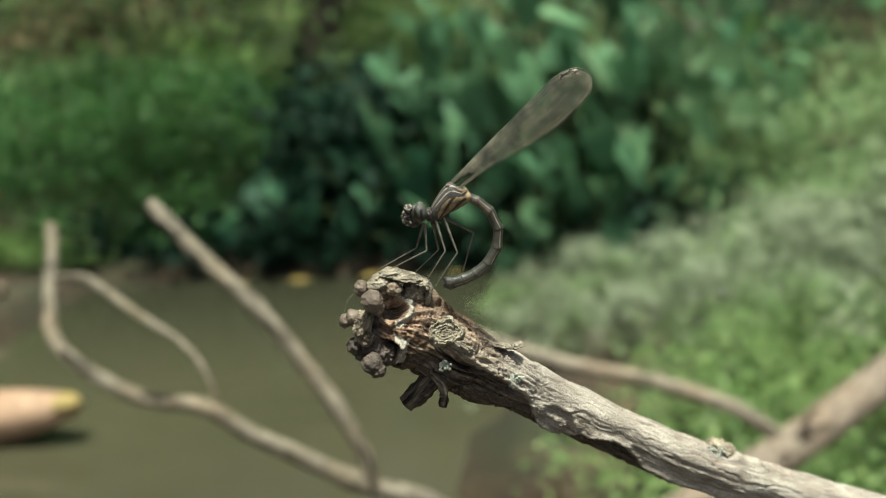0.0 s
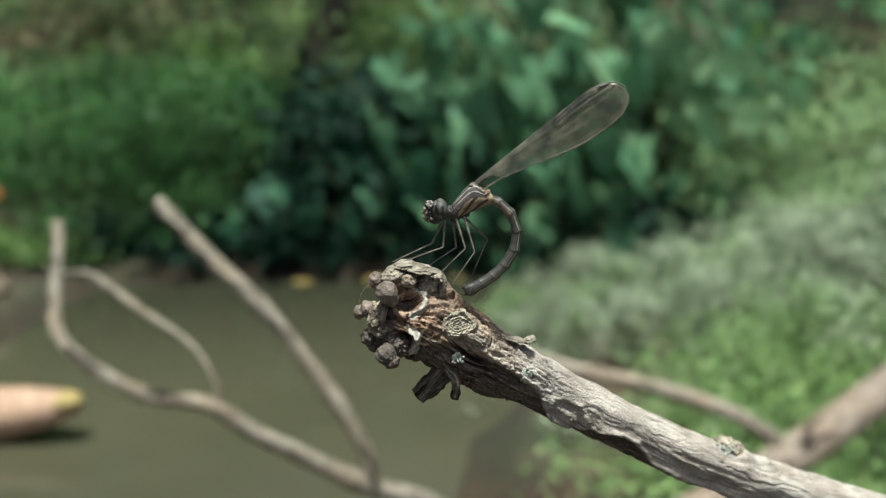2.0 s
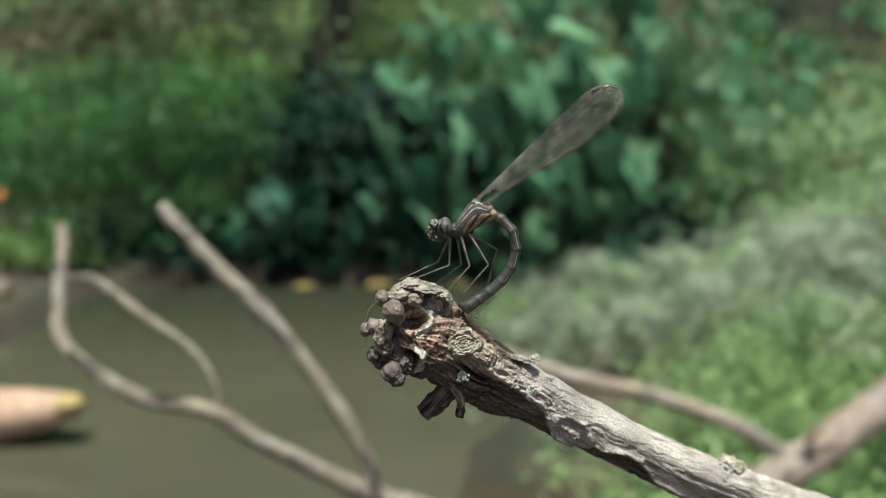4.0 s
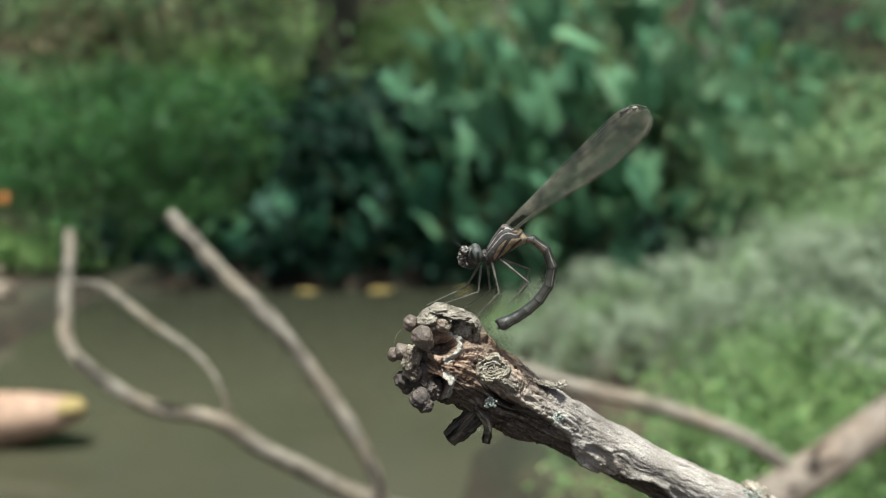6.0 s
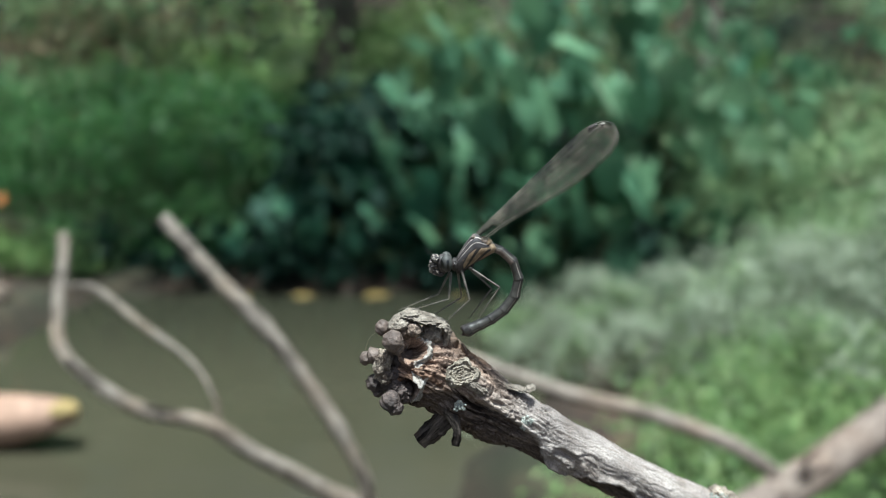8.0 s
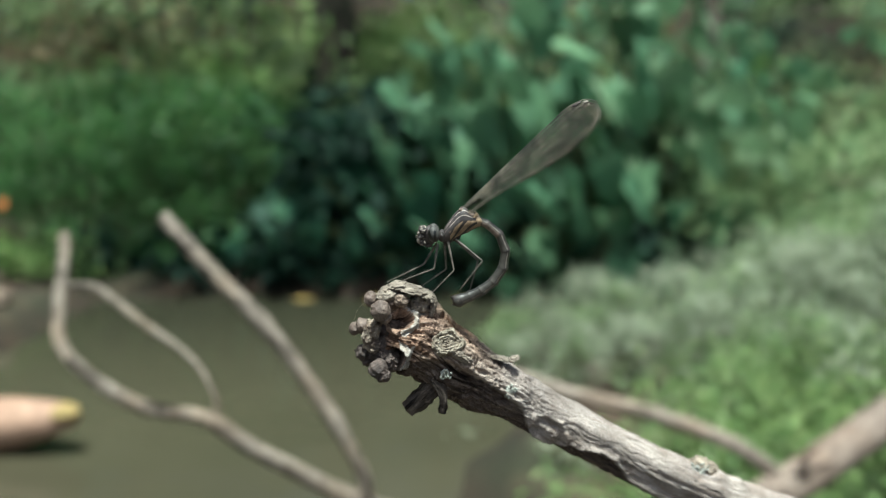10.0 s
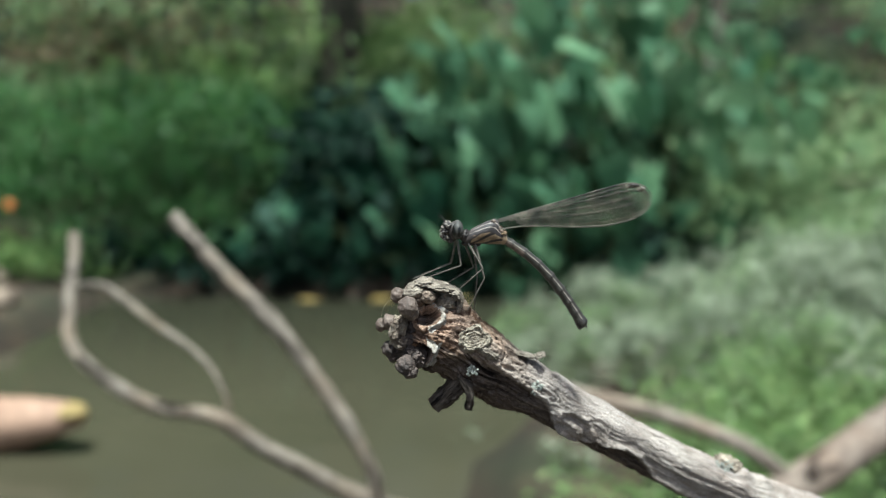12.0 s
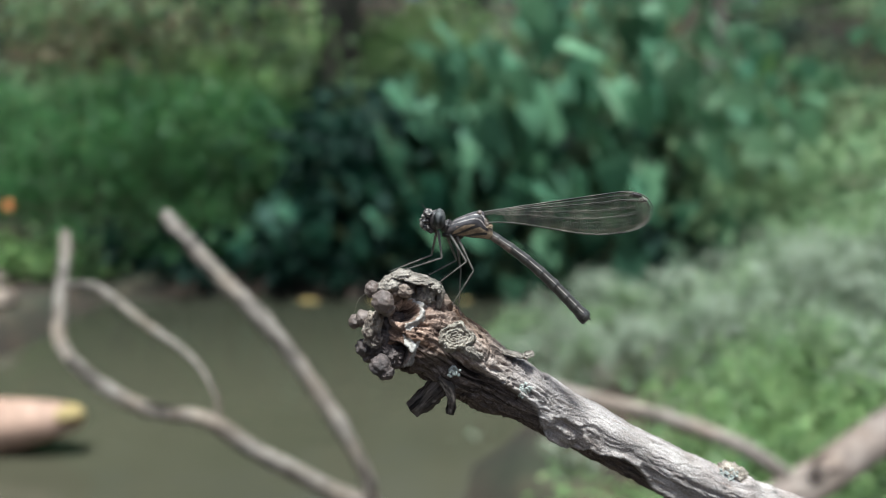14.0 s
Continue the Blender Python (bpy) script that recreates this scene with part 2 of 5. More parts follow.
def spline(points, steps):
    """Points of a smooth curve (Catmull-Rom) through the given ones; each row may carry more than three numbers."""
    p = np.array(points, float)
    p = np.vstack([2 * p[0] - p[1], p, 2 * p[-1] - p[-2]])
    rows = []
    for i in range(1, len(p) - 2):
        for u in np.linspace(0, 1, steps, endpoint=False):
            rows.append(0.5 * (2 * p[i] + (p[i + 1] - p[i - 1]) * u + (2 * p[i - 1] - 5 * p[i] + 4 * p[i + 1] - p[i + 2]) * u * u
                               + (3 * p[i] - p[i - 1] - 3 * p[i + 1] + p[i + 2]) * u ** 3))
    rows.append(p[-2])
    return np.array(rows)


def tube(rows, around=12, relief=None, cap=True, slots=None, squash=1.0, wear=None):
    """A limb: rows of x, y, z, radius. relief(s, angle, radius): what is added to the radius. slots(i, k): the material of a face.
    The angle runs from the side towards -y (0) over the top (90 degrees). The uv map "grain" is metres along and around.
    wear(s, angle): two shares, kept in the uv map "wear"."""
    rows = np.array(rows, float)
    bm = bmesh.new()
    grain = bm.loops.layers.uv.new("grain")
    worn = bm.loops.layers.uv.new("wear") if wear else None
    way = np.gradient(rows[:, :3], axis=0)
    way /= np.linalg.norm(way, axis=1)[:, None]
    s = np.r_[0, np.cumsum(np.linalg.norm(np.diff(rows[:, :3], axis=0), axis=1))]
    side = np.array([0, -1.0, 0]) if abs(way[0][1]) < 0.9 else np.array([1.0, 0, 0])
    rings = []
    shares = [[wear(si, 2 * math.pi * k / around) for k in range(around + 1)] for si in s] if wear else None
    for i, (row, w) in enumerate(zip(rows, way)):
        side = side - w * (side @ w)
        side /= np.linalg.norm(side)
        up = np.cross(w, side)
        if i == 0 and up[2] < 0 and abs(w[2]) < 0.9:
            up = -up
            flip = True
        elif i == 0:
            flip = False
        up = -np.cross(w, side) if flip else np.cross(w, side)
        ring = []
        for k in range(around):
            a = 2 * math.pi * k / around
            r = row[3] + (relief(s[i], a, row[3]) if relief else 0.0)
            ring.append(bm.verts.new(row[:3] + r * (math.cos(a) * side * squash + math.sin(a) * up)))
        rings.append(ring)
    for i in range(len(rings) - 1):
        for k in range(around):
            n = (k + 1) % around
            quad = [rings[i][k], rings[i][n], rings[i + 1][n], rings[i + 1][k]]
            uvs = [(s[i], k), (s[i], k + 1), (s[i + 1], k + 1), (s[i + 1], k)]
            f = bm.faces.new(quad)
            for n, (loop, (u, v)) in enumerate(zip(f.loops, uvs)):
                loop[grain].uv = (u, v * 2 * math.pi * rows[:, 3].mean() / around)
                if wear:
                    loop[worn].uv = shares[i + n // 2][v]
            if slots:
                f.material_index = slots(i, k)
    if cap:
        for ring, i in ((rings[0], 0), (rings[-1], -1)):
            tip = bm.verts.new(sum((v.co for v in ring), Vector()) / around + Vector(way[i]) * (rows[i][3] * (-0.35 if i == 0 else 0.35)))
            for k in range(around):
                f = bm.faces.new((ring[k], ring[(k + 1) % around], tip))
                if slots:
                    f.material_index = slots(i if i == 0 else len(rings) - 2, k)
    bmesh.ops.recalc_face_normals(bm, faces=bm.faces)
    return bm


def lump(at, radii, turn=(0, 0, 0), rough=0.2, scale=1.0, detail=3, seed=0, ridges=0.0):
    """A knobbly lump: a ball drawn out to the radii, turned, its surface pushed in and out."""
    bm = bmesh.new()
    bmesh.ops.create_icosphere(bm, subdivisions=detail, radius=1.0)
    m = Euler([radians(a) for a in turn]).to_matrix()
    for v in bm.verts:
        n = v.co.normalized()
        q = Vector((n.x * scale + seed * 3.7, n.y * scale - seed, n.z * scale + seed * 1.9))
        push = 1 + rough * (noise.noise(q * 1.6) + 0.5 * noise.noise(q * 4) + 0.25 * noise.noise(q * 9))
        if ridges:
            push += ridges * math.sin(n.z * 9 + 2 * noise.noise(q))
        v.co = Vector(at) + m @ Vector((n.x * radii[0], n.y * radii[1], n.z * radii[2])) * push
    return bm


def joined(*pieces):
    """One bmesh out of several."""
    out = bmesh.new()
    for bm in pieces:
        me = bpy.data.meshes.new("piece")
        bm.to_mesh(me)
        bm.free()
        out.from_mesh(me)
        bpy.data.meshes.remove(me)
    return out


def scaled(bm, k=MM):
    bmesh.ops.scale(bm, vec=(k, k, k), verts=bm.verts)
    return bm


def smooth_step(x, a, b):
    u = np.clip((x - a) / (b - a), 0, 1)
    return u * u * (3 - 2 * u)


# ---- ground, water ----
def far_edge(x):
    return 2.42 + 0.07 * np.sin(2.3 * x + 0.4) + 0.04 * np.sin(7 * x)


def right_edge(y):
    return 0.17 + 0.04 * np.sin(5 * y) + 0.03 * y


def shore(y):
    """The muddy edge of the near bank, which juts out into the water."""
    return right_edge(y) - 0.14 * np.exp(-((y - 1.08) / 0.3) ** 2) + 0.012 * np.sin(31 * y) + 0.008 * np.sin(67 * y + 1)


def ground_height(x, y):
    far = y - far_edge(x)
    right = np.minimum(x - shore(y), 2.02 - 0.25 * np.minimum(x, 2) + 0.05 * np.sin(5 * x) - y)
    left = np.minimum(-1.17 + 0.05 * np.sin(4 * y) - x, y - 1.72 - 0.12 * np.sin(1.7 * x) - 0.04 * np.sin(5 * x))
    near = -0.75 + 0.10 * np.sin(2.1 * x) + 0.05 * np.sin(6 * x + 1) - y
    inside = np.maximum(np.maximum(far, right), np.maximum(left, near))
    rise = 0.06 * smooth_step(inside, 0.0, 0.12) + 0.10 * smooth_step(inside, 0.1, 0.8)
    slope = 0.30 * smooth_step(far, 0.3, 2.2) + 1.5 * smooth_step(far, 2.2, 6.0)
    bed = -0.3 * (1 - smooth_step(inside, -0.35, 0.02))
    bumps = 0.02 * np.sin(11 * x + 3 * np.sin(5 * y)) * np.sin(9 * y) * smooth_step(inside, 0.05, 0.4)
    return bed + rise + slope + bumps


def height(x, y):
    return float(ground_height(np.array(x, float), np.array(y, float)))


def build_ground():
    u = np.sinh(np.linspace(-6.2, 6.2, 231)) / math.sinh(6.2) * 400
    x, y = np.meshgrid(u, u + 1.8)
    z = ground_height(x, y)
    n = len(u)
    verts = np.stack([x.ravel(), y.ravel(), z.ravel()], 1)
    i = (np.arange(n - 1)[:, None] * n + np.arange(n - 1)[None]).ravel()
    faces = np.stack([i, i + 1, i + n + 1, i + n], 1).tolist()
    tagged(mesh_object("ground", verts, faces, SOIL), "damp brown soil and leaf litter of the stream banks, shade painted by the water", "ground", kind="structure")
    xs, ys = np.linspace(-9, 9, 61), np.linspace(-1.6, 3.4, 31)
    x, y = np.meshgrid(xs, ys)
    verts = np.stack([x.ravel(), y.ravel(), 0 * x.ravel()], 1)
    i = (np.arange(30)[:, None] * 61 + np.arange(60)[None]).ravel()
    faces = np.stack([i, i + 1, i + 62, i + 61], 1).tolist()
    tagged(mesh_object("water", verts, faces, WATER), "still murky olive-brown stream water, painted darker for the far bank's reflection", "water", kind="structure")


build_ground()


# ---- plants ----
LEAF_FINE = leafy("fine_hedge_leaf", (0.028, 0.086, 0.025), (0.052, 0.132, 0.039), (0.095, 0.195, 0.06))
LEAF_YELLOW = leafy("yellow_green_leaf", (0.095, 0.175, 0.055), (0.19, 0.295, 0.10), (0.29, 0.385, 0.15))
LEAF_BROAD_SHADED = leafy("broad_teal_leaf_shaded", (0.024, 0.075, 0.048), (0.047, 0.122, 0.077), (0.085, 0.18, 0.11), 0.6, island=False)
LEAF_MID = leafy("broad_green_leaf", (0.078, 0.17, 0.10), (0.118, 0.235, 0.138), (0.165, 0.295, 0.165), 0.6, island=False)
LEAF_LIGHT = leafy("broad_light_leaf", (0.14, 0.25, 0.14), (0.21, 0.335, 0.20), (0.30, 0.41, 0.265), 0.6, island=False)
LEAF_SHADE = leafy("painted_shade_leaf", (0.005, 0.017, 0.012), (0.009, 0.029, 0.020), (0.02, 0.055, 0.033), 0.8)
LEAF_PALE = leafy("pale_weed_leaf", (0.10, 0.145, 0.078), (0.29, 0.34, 0.245), (0.56, 0.58, 0.48), 0.6)
LEAF_SLOPE = leafy("light_slope_leaf", (0.10, 0.17, 0.075), (0.21, 0.31, 0.14), (0.36, 0.44, 0.245))
LEAF_BRIGHT = leafy("bright_herb_leaf", (0.10, 0.175, 0.055), (0.17, 0.26, 0.095), (0.30, 0.38, 0.165))
LEAF_DRY = leafy("dry_leaf", (0.06, 0.045, 0.028), (0.16, 0.12, 0.072), (0.32, 0.26, 0.15), 0.7)
LEAF_GOLD = two_tone("fallen_yellow_leaf", (0.22, 0.15, 0.045), (0.34, 0.25, 0.085), 30, 0.6, 0.3, 0.001)
STALK = two_tone("green_stalk", (0.05, 0.07, 0.025), (0.11, 0.13, 0.05), 25, 0.7, 0.3, 0.001)

# a pointed leaf, folded along its midrib: 1 long, lying along +x
LEAF_VERTS = np.array([(0, 0, 0), (0.3, 0.2, 0.05), (0.65, 0.17, 0.03), (1, 0, -0.12), (0.65, -0.17, 0.03), (0.3, -0.2, 0.05), (0.35, 0, 0.0), (0.68, 0, -0.03)])
LEAF_FACES = [(0, 6, 1), (1, 6, 7, 2), (2, 7, 3), (0, 5, 6), (5, 4, 7, 6), (4, 3, 7)]


def turns(yaw, pitch, roll):
    """Rotation matrices for arrays of angles in radians."""
    cy, sy, cp, sp, cr, sr = np.cos(yaw), np.sin(yaw), np.cos(pitch), np.sin(pitch), np.cos(roll), np.sin(roll)
    m = np.empty((len(yaw), 3, 3))
    m[:, :, 0] = np.stack([cy * cp, sy * cp, sp], 1)
    m[:, :, 1] = np.stack([-sy * cr + cy * sp * sr, cy * cr + sy * sp * sr, -cp * sr], 1)
    m[:, :, 2] = np.stack([-sy * sr - cy * sp * cr, cy * sr - sy * sp * cr, cp * cr], 1)
    return m


def leaves(name, at, m, size, wide, material, parent):
    """Joined foliage: a leaf at each place."""
    shape = LEAF_VERTS * np.array([1, wide, 1])
    verts = (np.einsum("nij,vj->nvi", m, shape) * size[:, None, None] + at[:, None, :]).reshape(-1, 3)
    faces = [tuple(v + 8 * i for v in f) for i in range(len(at)) for f in LEAF_FACES]
    ob = mesh_object(name, verts, faces, material, parent)
    return tagged(ob, kind="stuff")


def shrub(name, seed, reach, tall, count, size, wide, material, droop=0.2, clumps=26, stems=6):
    """A leafy shrub: bent stems and a crown of leaves gathered in uneven clumps."""
    rng = np.random.default_rng(seed)
    ob = empty(name)
    centre = []
    for k in range(clumps):
        a, r, h = rng.uniform(0, 6.283), reach * math.sqrt(rng.uniform(0, 1)), rng.uniform(0.12, 1)
        r *= 1.05 - 0.55 * h ** 2
        centre.append((r * math.cos(a), r * math.sin(a), tall * h))
    centre = np.array(centre)
    pick = rng.integers(0, clumps, count)
    at = centre[pick] + rng.normal(0, 1, (count, 3)) * np.array([0.17, 0.17, 0.13]) * reach
    at[:, 2] = np.maximum(at[:, 2], 0.01)
    m = turns(rng.uniform(0, 6.283, count), rng.normal(-droop, 0.45, count), rng.normal(0, 0.5, count))
    leaves("foliage", at, m, size * rng.uniform(0.6, 1.3, count), wide, material, ob)
    for k in range(stems):
        end = centre[k % clumps]
        rows = spline([(0.02 * k - 0.05, 0, -0.03, 0.006), (end[0] * 0.4, end[1] * 0.4, end[2] * 0.55, 0.0045), (*end, 0.002)], 5)
        part("stem", tube(rows, 6), STALK, ob)
    return ob


def broad_leaf_mesh(material):
    """A heart-shaped leaf blade, arched and cupped, its stalk end at the origin and its tip along +x; 1 long."""
    verts, faces, n = [], [], 10
    for i in range(n + 1):
        u = i / n
        half = 0.40 * math.sin(math.pi * min(1, u * 0.93 + 0.07) ** 0.62) ** 0.8 if u < 1 else 0.0
        for v in (-1, -0.5, 0, 0.5, 1):
            x = u - 0.12 * abs(v) * (1 - u) ** 3
            verts.append((x, v * half, 0.16 * abs(v) * half - 0.28 * u * u + 0.03 * math.sin(9 * u) * abs(v)))
    for i in range(n):
        for k in range(4):
            a = i * 5 + k
            faces.append((a, a + 1, a + 6, a + 5))
    me = bpy.data.meshes.new("leaf")
    me.from_pydata(verts, [], faces)
    me.polygons.foreach_set("use_smooth", [True] * len(me.polygons))
    me.materials.append(material)
    return me


BROAD_SHADED, BROAD_MID, BROAD_LIGHT = broad_leaf_mesh(LEAF_BROAD_SHADED), broad_leaf_mesh(LEAF_MID), broad_leaf_mesh(LEAF_LIGHT)


def broadleaf_plant(at, seed, count=16, tall=0.55, size=0.15, face=-1.2):
    """A clump of big heart-shaped leaves on arching stalks, most of them turned to the light over the water."""
    rng = np.random.default_rng(seed)
    ob = empty("broadleaf_plant", at)
    for k in range(int(count * 1.4)):
        a = rng.uniform(0, 6.283)
        h = tall * rng.uniform(0.2, 1.0)
        r = rng.uniform(0.05, 0.34)
        end = Vector((r * math.cos(a), r * math.sin(a) - 0.05, h))
        rows = spline([(0.01 * math.cos(a), 0.01 * math.sin(a), -0.02, 0.005), (end.x * 0.35, end.y * 0.35, h * 0.6, 0.004), (*end, 0.0028)], 5)
        part("leaf_stalk", tube(rows, 6), STALK, ob)
        # low leaves of the left-hand clumps get a darker leaf: painted shade
        leaf = new("leaf", BROAD_LIGHT if at[0] > 0.7 and rng.uniform() < 0.75 else BROAD_MID if h > 0.42 or at[0] > 0.1 else BROAD_SHADED)
        leaf.parent = ob
        yaw = math.degrees(a) * 0.35 + rng.normal(-95, 45) * 0.65
        leaf.matrix_basis = pose(*end, rng.normal(0, 28), rng.normal(46, 20), yaw) @ Matrix.Scale(size * rng.uniform(0.5, 1.12), 4)
    return tagged(ob, "clump of broad light grey-green leaves on the bank" if at[0] > 0.7 else "large clump of broad heart-shaped teal-green leaves on the bank", "plant", "broadleaf plants along the far bank")


def scatter(kinds, spots, label, category, group, seed, sizes=(0.85, 1.2), grow=None):
    """Sets the given plants out over the spots, in turn, each at its own turn and size."""
    rng = np.random.default_rng(seed)
    first = {}
    for n, (x, y) in enumerate(spots):
        ob = kinds[n % len(kinds)]
        k = rng.uniform(*sizes) * (grow(x, y) if grow else 1.0)
        m = pose(x, y, height(x, y) - 0.01, 0, 0, rng.uniform(0, 360))
        if ob in first:
            copy_thing(ob, m @ Matrix.Scale(k / first[ob], 4))
        else:
            tagged(ob, label, category, group)
            ob.matrix_basis = m @ Matrix.Scale(k, 4)
            first[ob] = k


def spots(seed, count, x0, x1, y0, y1, test=None):
    rng = np.random.default_rng(seed)
    got = []
    while len(got) < count:
        x, y = rng.uniform(x0, x1), rng.uniform(y0, y1)
        if test is None or test(x, y):
            got.append((x, y))
    return got


def build_plants():
    on_right = lambda x, y: x > right_edge(y) + 0.03 and y < 1.82 - 0.25 * x
    # fine-leaved hedge over the water's edge
    hedge = [shrub("hedge_shrub", 11 + k, 0.34, 0.64, 2300, 0.029, 1.0, LEAF_FINE, 0.2, 40) for k in range(3)]
    scatter(hedge, [(-1.75, 2.58), (-1.38, 2.54), (-1.05, 2.55), (-0.84, 2.62), (-2.1, 2.65), (-1.55, 2.95), (-1.2, 3.0), (-1.95, 3.1), (-2.5, 3.0), (-0.86, 2.9), (-2.4, 3.4), (-2.7, 3.2)],
            "dense fine-leaved mid-green shrub overhanging the water", "shrub", "shrubs of the hedge", 1, (0.85, 1.05))
    # shade under the bank, painted: these leaves are coloured near black
    gloom = [shrub("shade_shrub", 31 + k, 0.32, 0.5, 300, 0.09, 1.1, LEAF_SHADE, 0.5) for k in range(3)]
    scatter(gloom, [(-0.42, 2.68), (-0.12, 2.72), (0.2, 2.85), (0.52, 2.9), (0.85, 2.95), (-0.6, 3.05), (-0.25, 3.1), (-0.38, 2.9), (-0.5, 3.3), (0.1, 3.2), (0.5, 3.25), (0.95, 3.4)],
            "low shrub with deep shade painted into its blue-green leaves", "shrub", "shade shrubs", 2, (0.9, 1.15))
    # the same near-black leaves stand in for shade along the waterline
    low = [shrub("overhanging_shrub", 41 + k, 0.2, 0.17, 240, 0.06, 1.0, LEAF_SHADE, 0.6, 18, 5) for k in range(2)]
    scatter(low, [(0.19 * k - 1.25, 2.55 + 0.03 * math.sin(5.0 * k)) for k in range(17)], "low shrub over the water's edge, shade painted into its near-black leaves", "shrub", "shrubs along the waterline", 12, (0.8, 1.2))
    # big leaves
    for k, (x, y, tall, size, count) in enumerate([(-0.6, 2.56, 0.30, 0.127, 13), (-0.28, 2.55, 0.34, 0.138, 15), (0.0, 2.6, 0.55, 0.149, 22), (0.24, 2.66, 0.78, 0.161, 26), (0.5, 2.62, 0.84, 0.172, 28), (0.78, 2.7, 0.8, 0.172, 28), (1.05, 2.78, 0.74, 0.161, 24),
                                                   (-0.08, 2.72, 0.74, 0.15, 24), (0.06, 2.82, 0.86, 0.15, 24), (0.12, 2.95, 0.9, 0.15, 32), (0.42, 3.0, 1.05, 0.155, 38), (0.75, 3.05, 1.05, 0.155, 38), (1.1, 3.15, 0.9, 0.15, 30), (0.15, 2.5, 0.42, 0.13, 16), (0.4, 2.5, 0.46, 0.14, 18), (0.68, 2.52, 0.46, 0.14, 18), (0.95, 2.58, 0.5, 0.14, 18), (1.4, 3.0, 0.7, 0.161, 19), (1.58, 3.2, 0.85, 0.12, 26)]):
        broadleaf_plant((x, y, height(x, y)), 50 + k, count, tall, size)
    # yellow-green growth further up the slope
    gold = [shrub("slope_shrub", 71 + k, 0.45, 0.75, 1150, 0.052, 1.1, LEAF_YELLOW, 0.15, 30) for k in range(3)]
    scatter(gold, [(-1.15, 3.7), (-0.8, 3.55), (-0.35, 3.9), (-0.3, 4.4), (-0.12, 4.0), (-0.02, 4.6), (-0.45, 5.0), (-0.2, 5.4), (0.25, 4.2), (0.9, 4.3), (1.3, 3.3), (-0.95, 4.3), (-1.5, 4.6), (-2.3, 5.0), (0.1, 4.9), (-3.2, 4.2)],
            "yellow-green leafy shrub on the slope above the stream", "shrub", "shrubs on the slope", 3, (0.8, 1.2))
    light = [shrub("light_shrub", 171 + k, 0.4, 0.7, 1200, 0.04, 1.0, LEAF_SLOPE, 0.1, 30) for k in range(3)]
    scatter(light, [(1.9, 2.6), (1.75, 3.05), (1.35, 2.85), (2.0, 2.85), (1.7, 2.7), (1.45, 2.5), (1.2, 2.55), (1.6, 2.3), (2.3, 2.6), (2.4, 3.0), (1.0, 2.45), (-0.95, 3.9), (-0.9, 3.65), (-0.3, 3.6), (-0.2, 3.85), (-0.38, 3.5)],
            "light green fine-leaved shrub on the slope", "shrub", "light shrubs on the slope", 13, (0.65, 0.95))
    # tangled darker growth above the hedge
    dim = [shrub("tangled_shrub", 81 + k, 0.5, 0.95, 800, 0.055, 0.9, (LEAF_SLOPE, LEAF_DRY, LEAF_SHADE)[k], 0.3, 22, 9) for k in range(3)]
    scatter(dim, [(-1.5, 3.5), (-1.8, 3.55), (-1.2, 3.5), (-2.05, 3.75), (-1.35, 3.75), (-1.7, 3.9), (-2.2, 4.1), (-1.9, 4.5), (-2.7, 4.0), (-1.35, 4.1), (-2.9, 4.8), (-0.6, 4.6), (0.55, 5.2), (1.3, 5.2), (-0.1, 5.6), (2.2, 5.0), (-1.1, 5.3), (1.9, 4.7), (2.7, 4.6), (3.3, 5.2), (2.5, 5.6), (1.6, 5.6), (3.1, 4.3)],
            "tangled half-bare shrub with dark and withered leaves", "shrub", "tangled shrubs on the slope", 8, (0.85, 1.2))
    tuft = [shrub("shore_plant", 161, 0.11, 0.10, 260, 0.022, 0.9, LEAF_YELLOW, 0.1, 14, 4)]
    scatter(tuft, [(-1.5, 2.3), (-1.42, 2.22), (-1.36, 2.36), (-1.62, 2.25), (-1.3, 2.4)], "small yellow-green plant on the muddy shore", "plant", "plants on the shore", 14, (1.1, 1.5))
    # pale weeds on the near bank
    weeds = [shrub("weed", 91 + k, 0.18, 0.36, 480, 0.040, 0.34, (LEAF_PALE, LEAF_SLOPE, LEAF_PALE, LEAF_PALE)[k], -0.3, 20, 9) for k in range(4)]
    scatter(weeds, [(0.17, 1.68), (0.15, 1.8), (0.2, 1.86), (0.28, 1.86), (0.4, 1.84), (0.2, 1.75), (0.23, 1.62), (0.3, 1.7), (0.36, 1.76), (0.29, 1.5), (0.5, 1.72), (0.6, 1.62), (0.7, 1.66), (0.82, 1.6), (0.55, 1.55), (0.9, 1.58), (0.42, 1.62)] + spots(5, 90, 0.2, 1.7, 0.98, 1.85, lambda x, y: on_right(x, y) and x > right_edge(y) + 0.2 * float(smooth_step(-y, -1.6, -1.1))), "feathery pale grey-green weed on the near bank", "weed", "weeds on the near bank", 4, (0.8, 1.1), lambda x, y: 0.40 + 0.58 * float(smooth_step(x, 0.3, 1.05)))
    sprig = [shrub("sprig", 181 + k, 0.05, 0.05, 60, 0.022, 0.4, LEAF_PALE, -0.3, 8, 4) for k in range(2)]
    scatter(sprig, [(0.05, 1.26), (0.09, 1.33), (0.2, 1.05)], "small pale weed on the muddy edge of the near bank", "weed", "sprigs on the mud", 15, (0.7, 1.2))
    # bright herbs in front
    herbs = [shrub("herb", 121 + k, 0.13, 0.13, 760, 0.013, 0.7, (LEAF_BRIGHT, LEAF_BRIGHT, LEAF_SLOPE)[k], -0.3, 26, 5) for k in range(3)]
